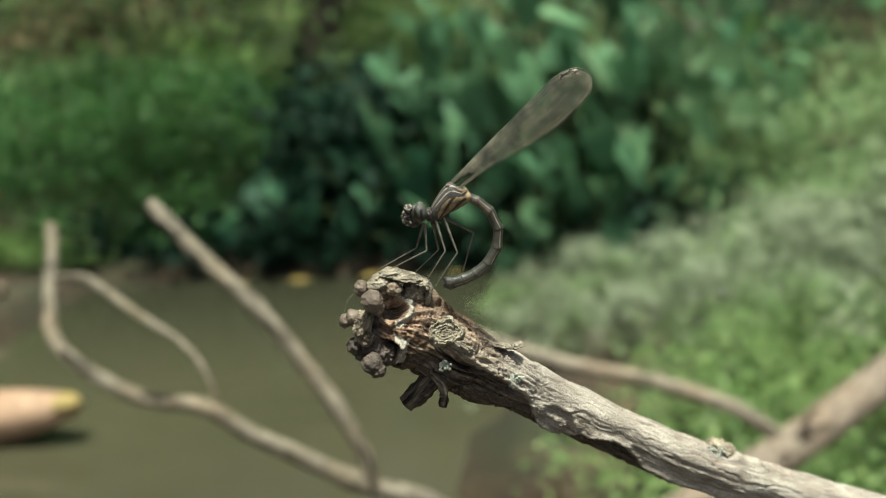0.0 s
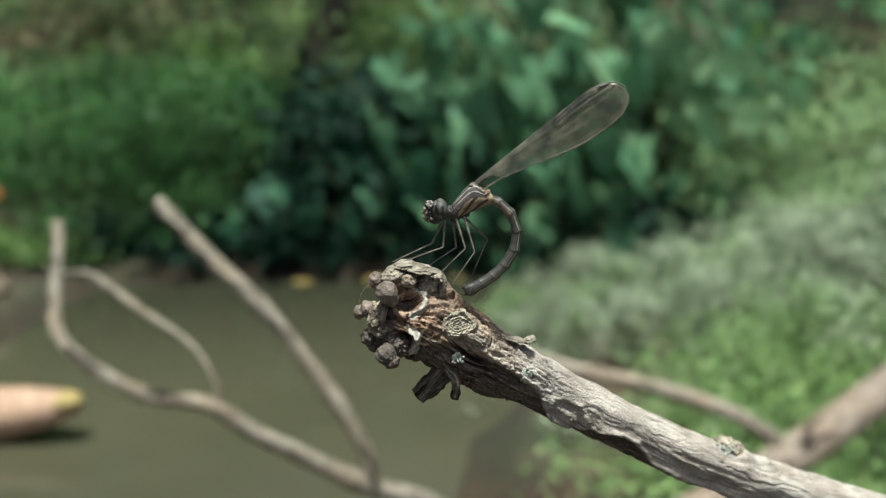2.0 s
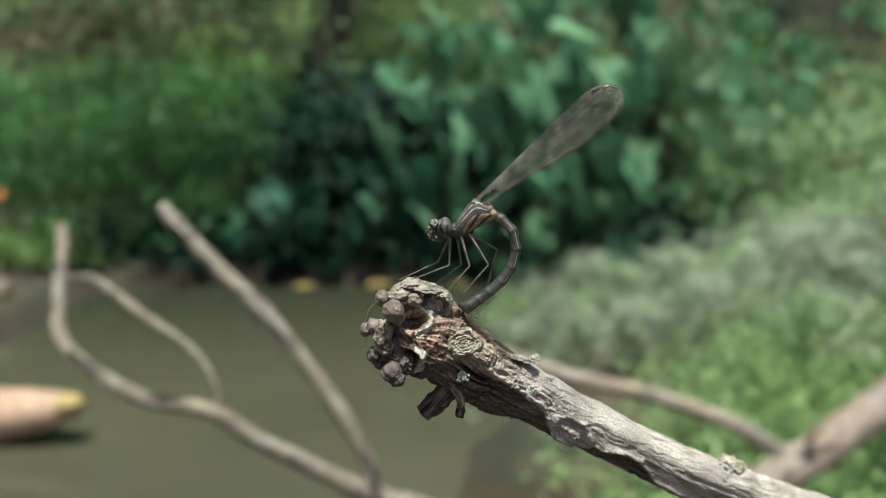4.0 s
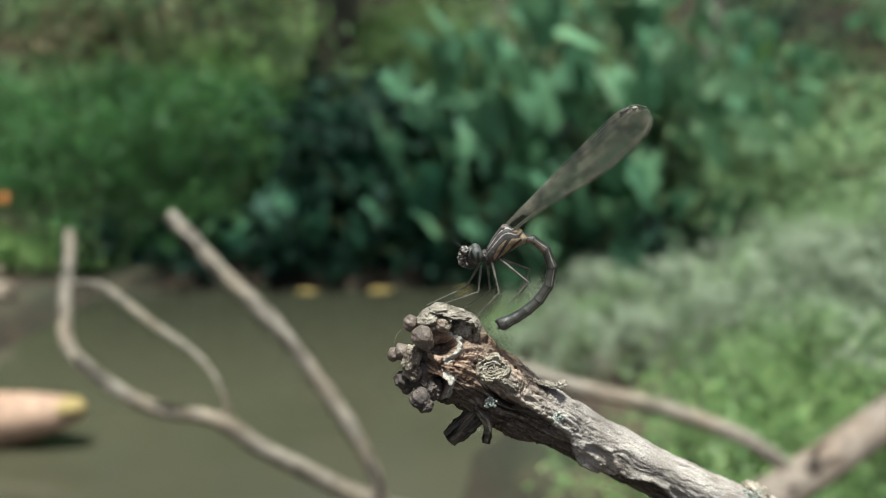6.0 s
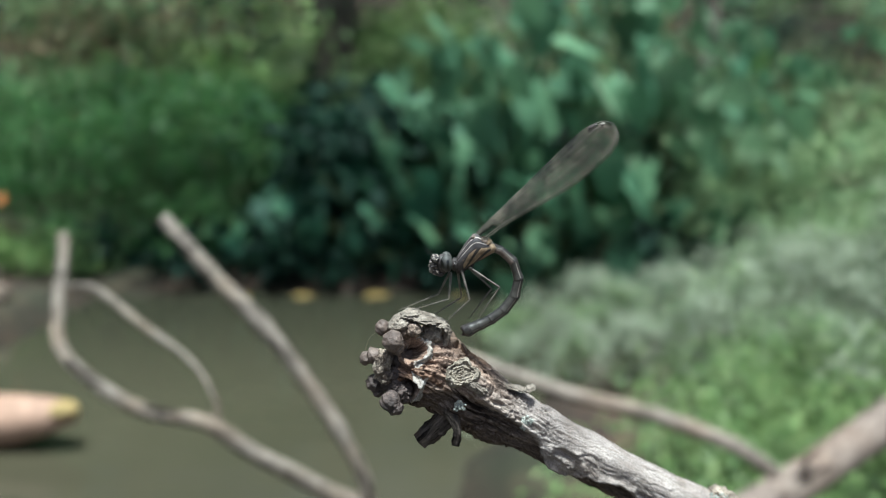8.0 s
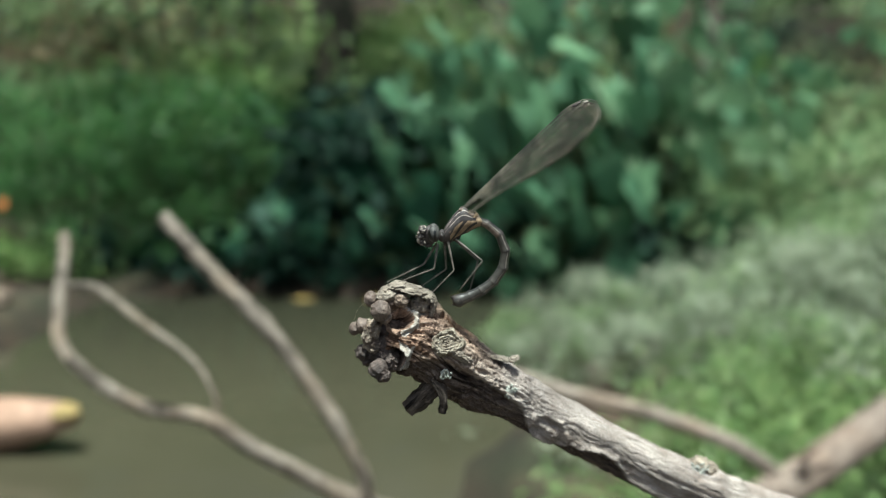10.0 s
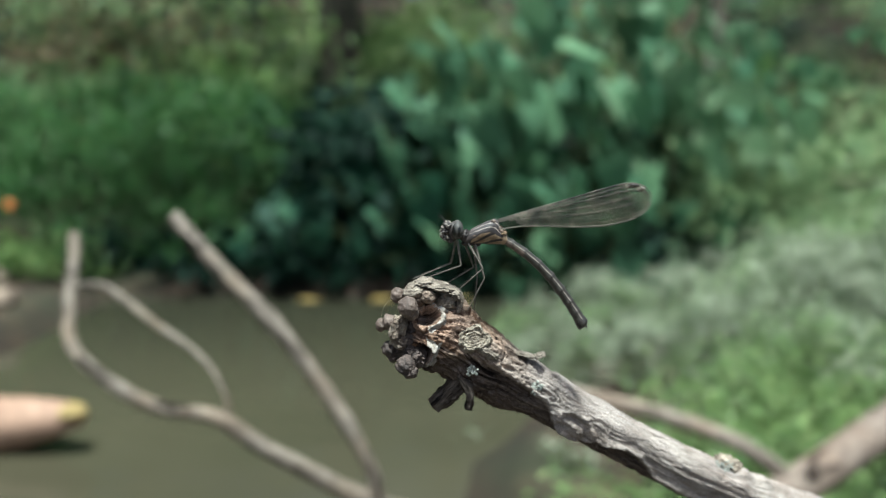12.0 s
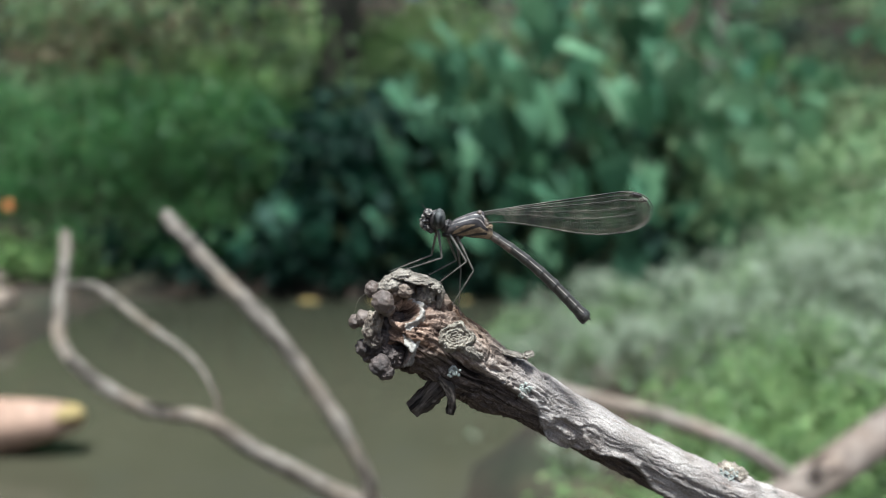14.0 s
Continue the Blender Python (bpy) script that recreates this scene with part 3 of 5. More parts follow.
    scatter(herbs, spots(6, 74, 0.2, 1.2, 0.55, 1.08, lambda x, y: x > right_edge(y) + 0.12 + 0.25 * float(smooth_step(y, 0.9, 1.05))), "low bright green herb on the near bank", "herb", "herbs on the near bank", 5, (0.8, 1.4))


def tree(name, at, seed, tall, spread, count, size, trunk=0.12):
    """A tree: tapered trunk, limbs, and a crown of leaf clumps with gaps."""
    rng = np.random.default_rng(seed)
    ob = empty(name, at)
    rows = spline([(0, 0, -0.2, trunk * 1.35), (0.05, 0, tall * 0.2, trunk), (-0.08, 0.05, tall * 0.5, trunk * 0.75), (0.04, 0, tall * 0.95, trunk * 0.25)], 8)
    part("trunk", tube(rows, 14, lambda s, a, r: r * 0.12 * noise.noise((s * 2, math.cos(a) * 2, math.sin(a) * 2))), TRUNK_BARK, ob)
    centre = []
    for k in range(9):
        a, h = k * 2.4 + rng.uniform(-0.4, 0.4), tall * rng.uniform(0.35, 0.85)
        r = spread * rng.uniform(0.5, 1.0)
        end = (r * math.cos(a), r * math.sin(a), h + 0.35 * r)
        part("limb", tube(spline([(0, 0, h, trunk * 0.4), (end[0] * 0.5, end[1] * 0.5, h + 0.25 * r, trunk * 0.25), (*end, trunk * 0.08)], 5), 8), TRUNK_BARK, ob)
        for u in (0.55, 0.8, 1.0):
            centre.append((end[0] * u, end[1] * u, h + (end[2] - h) * u))
    centre = np.array(centre)
    pick = rng.integers(0, len(centre), count)
    at2 = centre[pick] + rng.normal(0, 1, (count, 3)) * spread * np.array([0.2, 0.2, 0.16])
    m = turns(rng.uniform(0, 6.283, count), rng.normal(-0.4, 0.5, count), rng.normal(0, 0.6, count))
    leaves("crown", at2, m, size * rng.uniform(0.6, 1.3, count), 1.1, LEAF_FINE, ob)
    return tagged(ob, "dark-trunked tree with a leafy crown on the slope", "tree", "trees behind the stream")


def build_woods():
    for k, (x, y, tall, spread, trunk) in enumerate([(-0.62, 3.75, 5.5, 0.9, 0.105), (-2.9, 6.2, 6.0, 2.4, 0.13), (1.9, 7.2, 6.5, 2.6, 0.12), (4.2, 6.0, 6.0, 2.5, 0.13), (-5.2, 5.4, 6.0, 2.6, 0.14)]):
        tree("tree", (x, y, height(x, y)), 200 + k, tall, spread, int(650 * spread), 0.16, trunk)
    bole = empty("dead_tree", (1.80, 5.0, height(1.80, 5.0)))
    part("trunk", tube(spline([(0, 0, -0.1, 0.075), (0.01, 0, 0.6, 0.065), (0.05, 0.05, 1.6, 0.055), (0.0, 0.1, 3.0, 0.04)], 8), 14, lambda s, a, r: r * 0.1 * noise.noise((s * 4, math.cos(a) * 2, math.sin(a) * 2))), PALE_TRUNK, bole)
    part("limb", tube(spline([(0.05, 0.05, 1.5, 0.03), (0.3, 0.1, 2.1, 0.02), (0.5, 0.2, 2.9, 0.01)], 6), 8), PALE_TRUNK, bole)
    tagged(bole, "pale grey bare trunk standing on the reddish slope", "tree")
    rng = np.random.default_rng(9)
    n = 24000
    a = rng.uniform(-0.25, math.pi + 0.25, n)
    r = rng.uniform(10.5, 15, n)
    at = np.stack([r * np.cos(a), 1 + r * np.sin(a), 0.8 + 5.2 * rng.uniform(0, 1, n) ** 1.1], 1)
    m = turns(rng.uniform(0, 6.283, n), rng.normal(-0.4, 0.6, n), rng.normal(0, 0.6, n))
    tagged(leaves("far_woods", at, m, rng.uniform(0.3, 0.7, n), 1.2, LEAF_FINE, None), "dense green wood beyond the slope", "woods", kind="stuff")


build_plants()
build_woods()


# ---- things on the water and the shore ----
def build_log():
    ob = empty("log", (-0.81, 1.22, 0.03))
    rough = lambda s, a, r: r * 0.10 * noise.noise((s * 9, math.cos(a) * 1.4, math.sin(a) * 1.4))
    rows = spline([(-0.55, 0.10, -0.02, 0.064), (-0.3, 0.05, -0.005, 0.062), (-0.1, 0.01, 0.006, 0.056), (0.02, -0.005, 0.017, 0.047), (0.10, -0.015, 0.031, 0.034), (0.15, -0.02, 0.04, 0.02)], 7)
    wood = two_tone("peeled_wood", (0.335, 0.20, 0.137), (0.47, 0.30, 0.215), 12, 0.7, 0.4, 0.002)
    end = two_tone("yellow_end_grain", (0.33, 0.23, 0.08), (0.45, 0.34, 0.14), 20, 0.7, 0.4, 0.002)
    part("log_body", tube(rows, 16, rough), wood, ob)
    part("cut_end", lump((0.135, -0.022, 0.047), (0.026, 0.024, 0.017), (0, 0, 0), 0.2, 1, 3, 3), end, ob, "yellow end grain")
    tagged(ob, "peeled orange-tan log lying in the water, with a yellow end", "log")


def build_litter():
    for k, (x, y, size) in enumerate([(-0.462, 2.31, 0.045), (-0.214, 2.33, 0.06), (-0.65, 2.30, 0.028), (0.06, 2.34, 0.03)]):
        bm = bmesh.new()
        verts = [bm.verts.new((v[0] - 0.5, v[1] * 1.6, v[2] * 0.5 + 0.07)) for v in LEAF_VERTS]
        for f in LEAF_FACES:
            bm.faces.new([verts[i] for i in f])
        bmesh.ops.scale(bm, vec=(size * 1.8, size * 1.8, size), verts=bm.verts)
        me = bpy.data.meshes.new("fallen_leaf")
        bm.to_mesh(me)
        bm.free()
        me.materials.append(LEAF_GOLD)
        ob = tagged(new("fallen_leaf", me), "yellow-brown fallen leaf floating at the water's edge", "leaf", "fallen leaves on the water")
        ob.matrix_basis = pose(x, y, 0.003, 0, 0, 40 * k)
        fat = ob.modifiers.new("thickness", "SOLIDIFY")
        fat.thickness = 0.001
    stone = two_tone("shore_stone", (0.22, 0.165, 0.125), (0.40, 0.31, 0.24), 9, 0.9, 0.6, 0.004)
    for k, (x, y, r) in enumerate([(-1.31, 1.98, 0.07), (-1.44, 2.13, 0.07), (-1.30, 1.74, 0.06)]):
        ob = part("shore_stone", lump((0, 0, 0), (r, r * 0.8, r * 0.55), (0, 0, 40 * k), 0.25, 1, 3, k), stone, None)
        ob.location = (x, y, height(x, y) + r * 0.25)
        tagged(ob, "pale tan stone on the muddy shore", "stone", "stones on the shore")
    petal = two_tone("orange_petal", (0.55, 0.17, 0.035), (0.68, 0.27, 0.07), 40, 0.6, 0.2, 0.001)
    ob = empty("orange_flower", (-1.40, 2.24, 0.325))
    for k in range(5):
        bm = lump((0.010, 0, 0), (0.011, 0.007, 0.003), (0, 0, 0), 0.1, 1, 2, k)
        bmesh.ops.rotate(bm, cent=(0, 0, 0), matrix=Matrix.Rotation(k * 1.2566, 3, "Z"), verts=bm.verts)
        bmesh.ops.rotate(bm, cent=(0, 0, 0), matrix=Matrix.Rotation(1.2, 3, "X"), verts=bm.verts)
        part("petal", bm, petal, ob)
    part("flower_stalk", tube(spline([(0, 0, 0, 0.002), (0.0, 0.10, -0.02, 0.002), (0.01, 0.3, -0.12, 0.003)], 4), 6), STALK, ob)
    tagged(ob, "small orange flower at the edge of the hedge", "flower")


build_log()
build_litter()


# ---- bare twigs and limbs behind the perch ----
def limb(name, rows, around, material, parent, steps=9, rough=0.06, knots=()):
    def relief(s, a, r):
        q = noise.noise((s * 60, math.cos(a) * 1.5, math.sin(a) * 1.5)) * rough * r
        return q + sum(r * 0.22 * math.exp(-((s - k) / (1.1 * r)) ** 2) for k in knots)
    return part(name, tube(spline(rows, steps), around, relief), material, parent)


def build_twigs():
    ob = empty("bare_twig", (0.09, 0.42, -0.25))
    shift = np.array([0.09, 0.42, -0.25, 0])
    at = lambda rows: [np.array(r) * MM - shift for r in rows]
    limb("main_stem", at([(90, 420, -250, 7.1), (75, 405, 100, 6.3), (45, 378, 300, 5.9), (0, 360, 373, 5.3), (-40, 352, 394, 5.1), (-71, 345, 415, 4.8), (-97, 340, 433, 4.4), (-115, 340, 446, 4.4), (-125, 345, 447, 4.2),
                          (-166, 370, 442, 4.2), (-216, 410, 446, 4.2), (-247, 440, 457, 4.4), (-260, 470, 483, 4.4), (-267, 492, 505, 4.2), (-271, 501, 517, 3.7)]), 14, TWIG_BARK, ob, 9, 0.08, (0.62, 0.70))
    limb("forked_stem", at([(-36, 352, 393, 4.4), (-38, 352, 402, 4.2), (-40, 353, 412, 4.0), (-51, 357, 432, 4.2), (-71, 365, 460, 4.4), (-97, 375, 489, 4.4), (-131, 390, 517, 4.5), (-152, 400, 536, 4.5), (-160, 404, 544, 3.9)]), 14, TWIG_BARK, ob, 9, 0.08, (0.05, 0.12))
    limb("side_shoot", at([(-113, 340, 445, 1.9), (-114, 343, 453, 1.4), (-118, 350, 459, 1.3), (-136, 370, 470, 1.7), (-174, 400, 481, 2.5), (-218, 440, 491, 2.6), (-236, 456, 490, 2.5), (-255, 470, 486, 2.2)]), 10, TWIG_BARK, ob)
    tagged(ob, "bare grey-tan forked twig standing out of the water", "twig")
    ob = empty("fallen_limb", (1.05, 1.05, 0.0))
    shift = np.array([1.05, 1.05, 0.0, 0])
    limb("main_limb", at([(1054, 1054, -68, 25.8), (1020, 1020, 242, 25.8), (883, 916, 303, 22.3), (679, 788, 357, 20.8), (473, 678, 317, 19.3), (349, 610, 283, 17.9), (254, 559, 262, 17.1), (170, 508, 252, 16.3), (67, 448, 210, 14.8), (-35, 406, 133, 11.9), (-78, 386, 82, 7.4)]), 18, LIMB_BARK, ob, 9, 0.05)
    side = bark("side_limb_bark", (0.34, 0.285, 0.24), (0.25, 0.205, 0.17), (0.13, 0.105, 0.087), (0.27, 0.23, 0.185), 40, 160, 0.0008, 0.0, (0.97, 0.9, 0.84))
    limb("side_limb", at([(315, 593, 273, 7.3), (301, 596, 292, 7.3), (267, 610, 311, 7.6), (199, 627, 331, 7.6), (123, 652, 341, 7.3), (31, 678, 365, 6.6), (-22, 695, 377, 5.1)]), 12, side, ob, 9, 0.06)
    tagged(ob, "smooth brown fallen limb with a thinner side branch", "limb")


build_twigs()


# ---- the perch: a dead branch with a knobbly broken end ----
def build_perch():
    ob = empty("dead_branch", (0.02, 0.098, 0.5553))
    shift = Vector((20, 98, 555.3))
    centre = [(-6.9, 92.6, 571.0, 1.6), (-6.0, 92.8, 570.8, 3.2), (-3.2, 93.4, 570.2, 5.1), (0.2, 94.0, 568.2, 5.3), (3.4, 94.6, 565.6, 5.2), (6.8, 95.3, 563.4, 4.7), (10.1, 96.0, 561.4, 4.35), (15, 97, 558.4, 4.0), (20, 98, 555.3, 3.75),
              (28.9, 100, 549.8, 3.7), (38.3, 102, 544.5, 3.8), (48.1, 104, 539.6, 3.9), (58.4, 106, 535.0, 4.0), (76.5, 110, 527.5, 4.0)]
    rows = spline([(np.array(c) - np.array([*shift, 0])) * MM for c in centre], 32)
    # swellings and hollows: millimetres along, angle, height, width along, width around
    lumps = [(12.5, 0.8, 0.5, 2.5, 0.4), (11.5, 0.16, -0.8, 3.2, 0.16), (18.5, 0.02, -0.4, 4.5, 0.14), (9.5, -0.35, -0.6, 2.5, 0.2), (24, -0.5, -0.4, 6.0, 0.13),
             (13.5, 1.9, 0.6, 2.0, 0.5), (61.5, 1.15, 1.2, 2.0, 0.45), (66, 1.3, 0.8, 1.5, 0.4), (6.0, 1.25, 0.8, 1.6, 0.8), (23, 0.9, 0.3, 2.5, 0.4), (18.5, -1.15, 0.9, 2.6, 0.5), (52, -0.9, 0.35, 3.0, 0.3), (27, -1.0, 0.35, 3.0, 0.3),
             (7.5, 0.45, -0.5, 1.3, 0.3), (21, 0.45, 0.3, 3.0, 0.25), (46, -0.15, -0.3, 6.0, 0.12), (55, 0.2, -0.3, 7.0, 0.1), (38, 0.6, 0.35, 16, 0.4), (40, -0.75, -0.3, 5, 0.25), (50, -0.85, 0.45, 4.5, 0.25), (68, 0.5, 0.5, 14, 0.4), (68, -0.4, -0.4, 14, 0.3),
             (28.4, 0.02, -0.95, 1.3, 0.17), (30.6, -0.42, 0.45, 1.6, 0.3), (35.2, -0.22, 0.45, 1.1, 0.16), (37.6, -0.12, 0.5, 1.2, 0.15), (40.2, -0.04, 0.4, 1.3, 0.13)]

    # the angle below which the bark has come off
    edge_at = ([0, 3, 6, 8, 12.4, 16, 20.7, 24, 26, 30, 33.5, 37.3, 41.5, 44, 47, 60, 110], [-0.9, -0.8, -0.35, 0.0, 0.22, 0.28, 0.17, 0.0, -0.55, -0.95, -0.55, -0.2, -0.1, -0.42, -0.72, -0.8, -0.85])

    def to_edge(k, a):
        """How far above the edge of the bark a place lies, as an angle; the edge is ragged."""
        d = (a + math.pi) % (2 * math.pi) - math.pi
        ragged = 0.10 * noise.noise((k * 0.45, d * 1.2, 3)) + 0.07 * noise.noise((k * 1.3, d * 3, 8)) + 0.04 * noise.noise((k * 3.5, d * 6, 5))
        return d - float(np.interp(k, *edge_at)) + ragged

    # sockets of two buds: millimetres along, angle, radius
    sockets = [(2.3, 0.72, 1.65), (3.0, -0.52, 1.95)]

    def in_sockets(k, a, r):
        """For each socket, how far from its middle a place lies, in radii."""
        for at, way, size in sockets:
            d = (a - way + math.pi) % (2 * math.pi) - math.pi
            yield math.hypot(k - at, d * max(r, 3.0)) / size * (1 + 0.16 * noise.noise((k * 0.8, d * 3, at)) + 0.08 * noise.noise((k * 2, d * 8, at)))

    def wear(s, a):
        k = s / MM
        d = (a + math.pi) % (2 * math.pi) - math.pi
        bare = float(smooth_step(-to_edge(k, a), -0.03, 0.07)) * float(smooth_step(k, 2, 6))
        rust = math.exp(-((k - 4.5) / 4.5) ** 2) * math.exp(-((d - 0.5) / 0.75) ** 2)
        # the insides of the sockets take the same dark colour
        hole = max(float(smooth_step(-e, -0.85, -0.6)) for e in in_sockets(k, a, 4.0))
        bare = max(bare, hole)
        return bare * (0.92 - 0.35 * float(smooth_step(k, 44, 52))), rust

    def relief(s, a, r):
        k = s / MM
        x, y = math.cos(a) * r / MM, math.sin(a) * r / MM
        edge = to_edge(k, a)
        bare = float(smooth_step(-edge, -0.03, 0.07)) * float(smooth_step(k, 5, 9))
        calm = max(1 - 0.6 * float(smooth_step(k, 16, 30)), 0.95 * bare)
        warp = 1.6 * calm * noise.noise((k * 0.13, x * 0.22 + 5, y * 0.22)) + 0.5 * noise.noise((k * 0.4, x * 0.5 + 9, y * 0.5))
        x, y = x + warp, y - warp
        head = math.exp(-(k / 11) ** 2)
        v = 0.4 * noise.noise((k * 0.16, x * 0.30, y * 0.30))
        for n, (long, wide, deep, sharp) in enumerate(((0.07, 0.55, 0.42, 0.06), (0.10, 1.1, 0.34, 0.07), (0.16, 2.2, 0.26, 0.1), (0.22, 4.2, 0.16, 0.13), (0.3, 7.0, 0.09, 0.15))):
            g = noise.noise((k * long + 7 * n, x * wide, y * wide + 3 * n))
            v -= deep * calm * (0.95 + 0.2 * head) * math.exp(-(g / sharp) ** 2)
            v += deep * calm * 0.45 * g
        v += 0.10 * calm * noise.noise((k * 0.4, x * 3.0, y * 3.0)) + 0.06 * calm * noise.noise((k * 2.2, x * 6, y * 6))
        v += head * (0.45 * noise.noise((k * 0.5 + 3, x * 0.5, y * 0.5)) + 0.22 * noise.noise((k * 0.9, x * 1.1, y * 1.1)))
        # the lifted lip of the bark, and the step down to the bare wood
        lip = float(smooth_step(k, 7, 10)) * (0.34 + 0.35 * noise.noise((k * 0.35, 2, 2)))
        v += lip * math.exp(-((edge - 0.09) / 0.08) ** 2) - 0.38 * bare * (1 - 0.6 * float(smooth_step(k, 44, 50)))
        for e in in_sockets(k, a, r / MM):
            if e < 2:
                v += 0.8 * math.exp(-((e - 1) / 0.22) ** 2) - 1.5 * float(smooth_step(-e, -0.9, -0.35))
        # a healed oval knot with a raised rim
        d = (a + math.pi) % (2 * math.pi) - math.pi
        ring = math.hypot((k - 29.8 + 2.2 * (d + 0.3)) / 3.3, (d + 0.33) / 0.56) * (1 + 0.18 * noise.noise((k * 0.7, d * 3, 1)))
        v += 0.42 * math.exp(-((ring - 0.95) / 0.2) ** 2) + 0.22 * math.exp(-(ring / 0.6) ** 2) + 0.14 * math.exp(-ring ** 4) * noise.noise((k * 2.4, x * 2.4, y * 2.4))
        for at, way, tall, ws, wa in lumps:
            d = (a - way + math.pi) % (2 * math.pi) - math.pi
            e = ((k - at) / ws) ** 2 + (d / wa) ** 2
            if e < 9:
                v += tall * math.exp(-e)
        return v * MM

    along = np.r_[0, np.cumsum(np.linalg.norm(np.diff(rows[:, :3], axis=0), axis=1))] / MM

    def chalky(i, n):
        """Part of the rims of the sockets is chalky white."""
        k, a = along[i], 2 * math.pi * (n + 0.5) / 170
        if k > 6:
            return 0
        for e, (at, way, size), first, last in zip(in_sockets(k, a, 4.0), sockets, (-80, -30), (80, 110)):
            d = (a - way + math.pi) % (2 * math.pi) - math.pi
            phi = math.degrees(math.atan2(d * 4.0, k - at)) + 30 * noise.noise((k * 1.5, d * 6, 2))
            if 0.80 < e < 1.18 + 0.25 * noise.noise((k * 1.2, d * 5, 7)) and first < phi < last:
                return 1
        return 0

    part("wood", tube(rows, 170, relief, slots=chalky, wear=wear), [BARK, CHALK], ob, "grey weathered wood with cracks along the grain")
    here = lambda bm: scaled(_moved(bm, -shift))
    # broken end: buds, each in a socket, knobs and crust
    part("bud", here(lump((-7.7, 91.5, 575.8), (1.0, 1.05, 1.05), (0, 20, 0), 0.13, 1, 4, 1, 0.03)), BUD, ob)
    part("bud", here(joined(lump((-6.1, 88.3, 575.0), (1.38, 1.4, 1.42), (0, 25, 0), 0.13, 1, 4, 2, 0.03), lump((-5.5, 88.9, 574.0), (0.9, 1.2, 1.0), (0, 15, 0), 0.25, 1.4, 4, 22))), BUD, ob)
    part("bud", here(joined(lump((-9.9, 91.0, 571.7), (0.85, 1.0, 0.95), (0, 10, 0), 0.2, 1, 4, 3), lump((-8.8, 90.7, 572.2), (0.98, 1.1, 1.15), (0, -20, 0), 0.2, 1, 4, 4))), BUD, ob)
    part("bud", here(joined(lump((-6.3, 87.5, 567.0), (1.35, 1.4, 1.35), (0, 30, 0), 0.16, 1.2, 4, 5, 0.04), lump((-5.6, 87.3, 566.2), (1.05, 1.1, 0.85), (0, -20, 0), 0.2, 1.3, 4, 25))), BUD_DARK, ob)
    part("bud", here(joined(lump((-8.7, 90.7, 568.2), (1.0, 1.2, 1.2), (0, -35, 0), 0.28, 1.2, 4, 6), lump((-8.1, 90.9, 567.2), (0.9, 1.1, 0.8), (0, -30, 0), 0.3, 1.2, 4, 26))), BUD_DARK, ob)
    part("knob", here(joined(lump((-7.5, 90.1, 571.3), (1.15, 1.4, 2.2), (0, 18, 0), 0.3, 1.6, 5, 7), lump((-7.1, 90.0, 569.6), (1.1, 1.3, 1.0), (0, 0, 0), 0.35, 1.8, 4, 37))), KNOB, ob)
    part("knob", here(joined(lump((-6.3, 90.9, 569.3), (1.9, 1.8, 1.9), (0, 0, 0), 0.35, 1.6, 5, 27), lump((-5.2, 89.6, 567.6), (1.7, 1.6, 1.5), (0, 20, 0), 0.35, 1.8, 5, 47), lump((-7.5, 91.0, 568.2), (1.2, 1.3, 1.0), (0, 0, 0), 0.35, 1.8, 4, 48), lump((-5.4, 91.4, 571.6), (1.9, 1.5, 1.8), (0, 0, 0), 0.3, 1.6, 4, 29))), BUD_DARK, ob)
    part("knob", here(lump((-5.3, 90.9, 576.5), (1.6, 1.6, 0.9), (0, -14, 0), 0.3, 1.5, 4, 9)), CRUST, ob)
    part("knob", here(lump((-3.4, 90.3, 576.0), (1.1, 1.2, 0.95), (0, 30, 0), 0.2, 1.3, 4, 28)), RUSTY, ob)
    part("knob", here(lump((-5.0, 91.0, 575.5), (1.2, 1.3, 1.2), (0, 10, 0), 0.25, 1.3, 4, 30)), RUSTY, ob)
    # the slab of lifted bark on top, and the curl at its end
    part("bark_crust", here(joined(lump((-2.0, 92.0, 577.1), (2.9, 2.3, 0.62), (0, 13, 0), 0.28, 1.5, 5, 10), lump((-4.0, 91.9, 577.7), (1.5, 2.0, 0.6), (0, -8, 0), 0.3, 1.5, 4, 11),
                                   lump((-5.7, 91.8, 577.1), (0.9, 1.6, 0.5), (0, -30, 0), 0.3, 1.5, 4, 14), lump((0.4, 91.6, 576.2), (0.95, 1.7, 0.7), (0, 24, 0), 0.3, 1.6, 4, 12))), CRUST, ob, "pale ridge of lifted bark")
    frayed = lambda s, a, r: r * (0.28 * noise.noise((s * 700, math.cos(a) * 1.5, math.sin(a) * 1.5)) + 0.16 * noise.noise((s * 2600, math.cos(a) * 3, math.sin(a) * 3)) + 0.06 * math.sin(5 * a + s * 900))
    ropes = lambda rows, around=28: _moved(tube(spline(rows, 9) * MM, around, frayed), -shift * MM)
    part("bark_curl", ropes([(0.3, 91.6, 576.5, 0.55), (0.95, 91.2, 575.7, 0.55), (0.95, 91.0, 574.7, 0.45), (0.75, 91.0, 573.6, 0.3)]), CRUST, ob, "curled end of the lifted bark")
    part("knob", here(lump((-0.9, 91.9, 574.7), (1.7, 1.5, 1.5), (0, 35, 0), 0.3, 1.8, 4, 13, 0.07)), KNOB, ob)
    part("callus", here(_callus((2.9, 89.8, 570.2), 2.5, (62, 0, 10))), SCAR, ob, "round rough callus with rings")
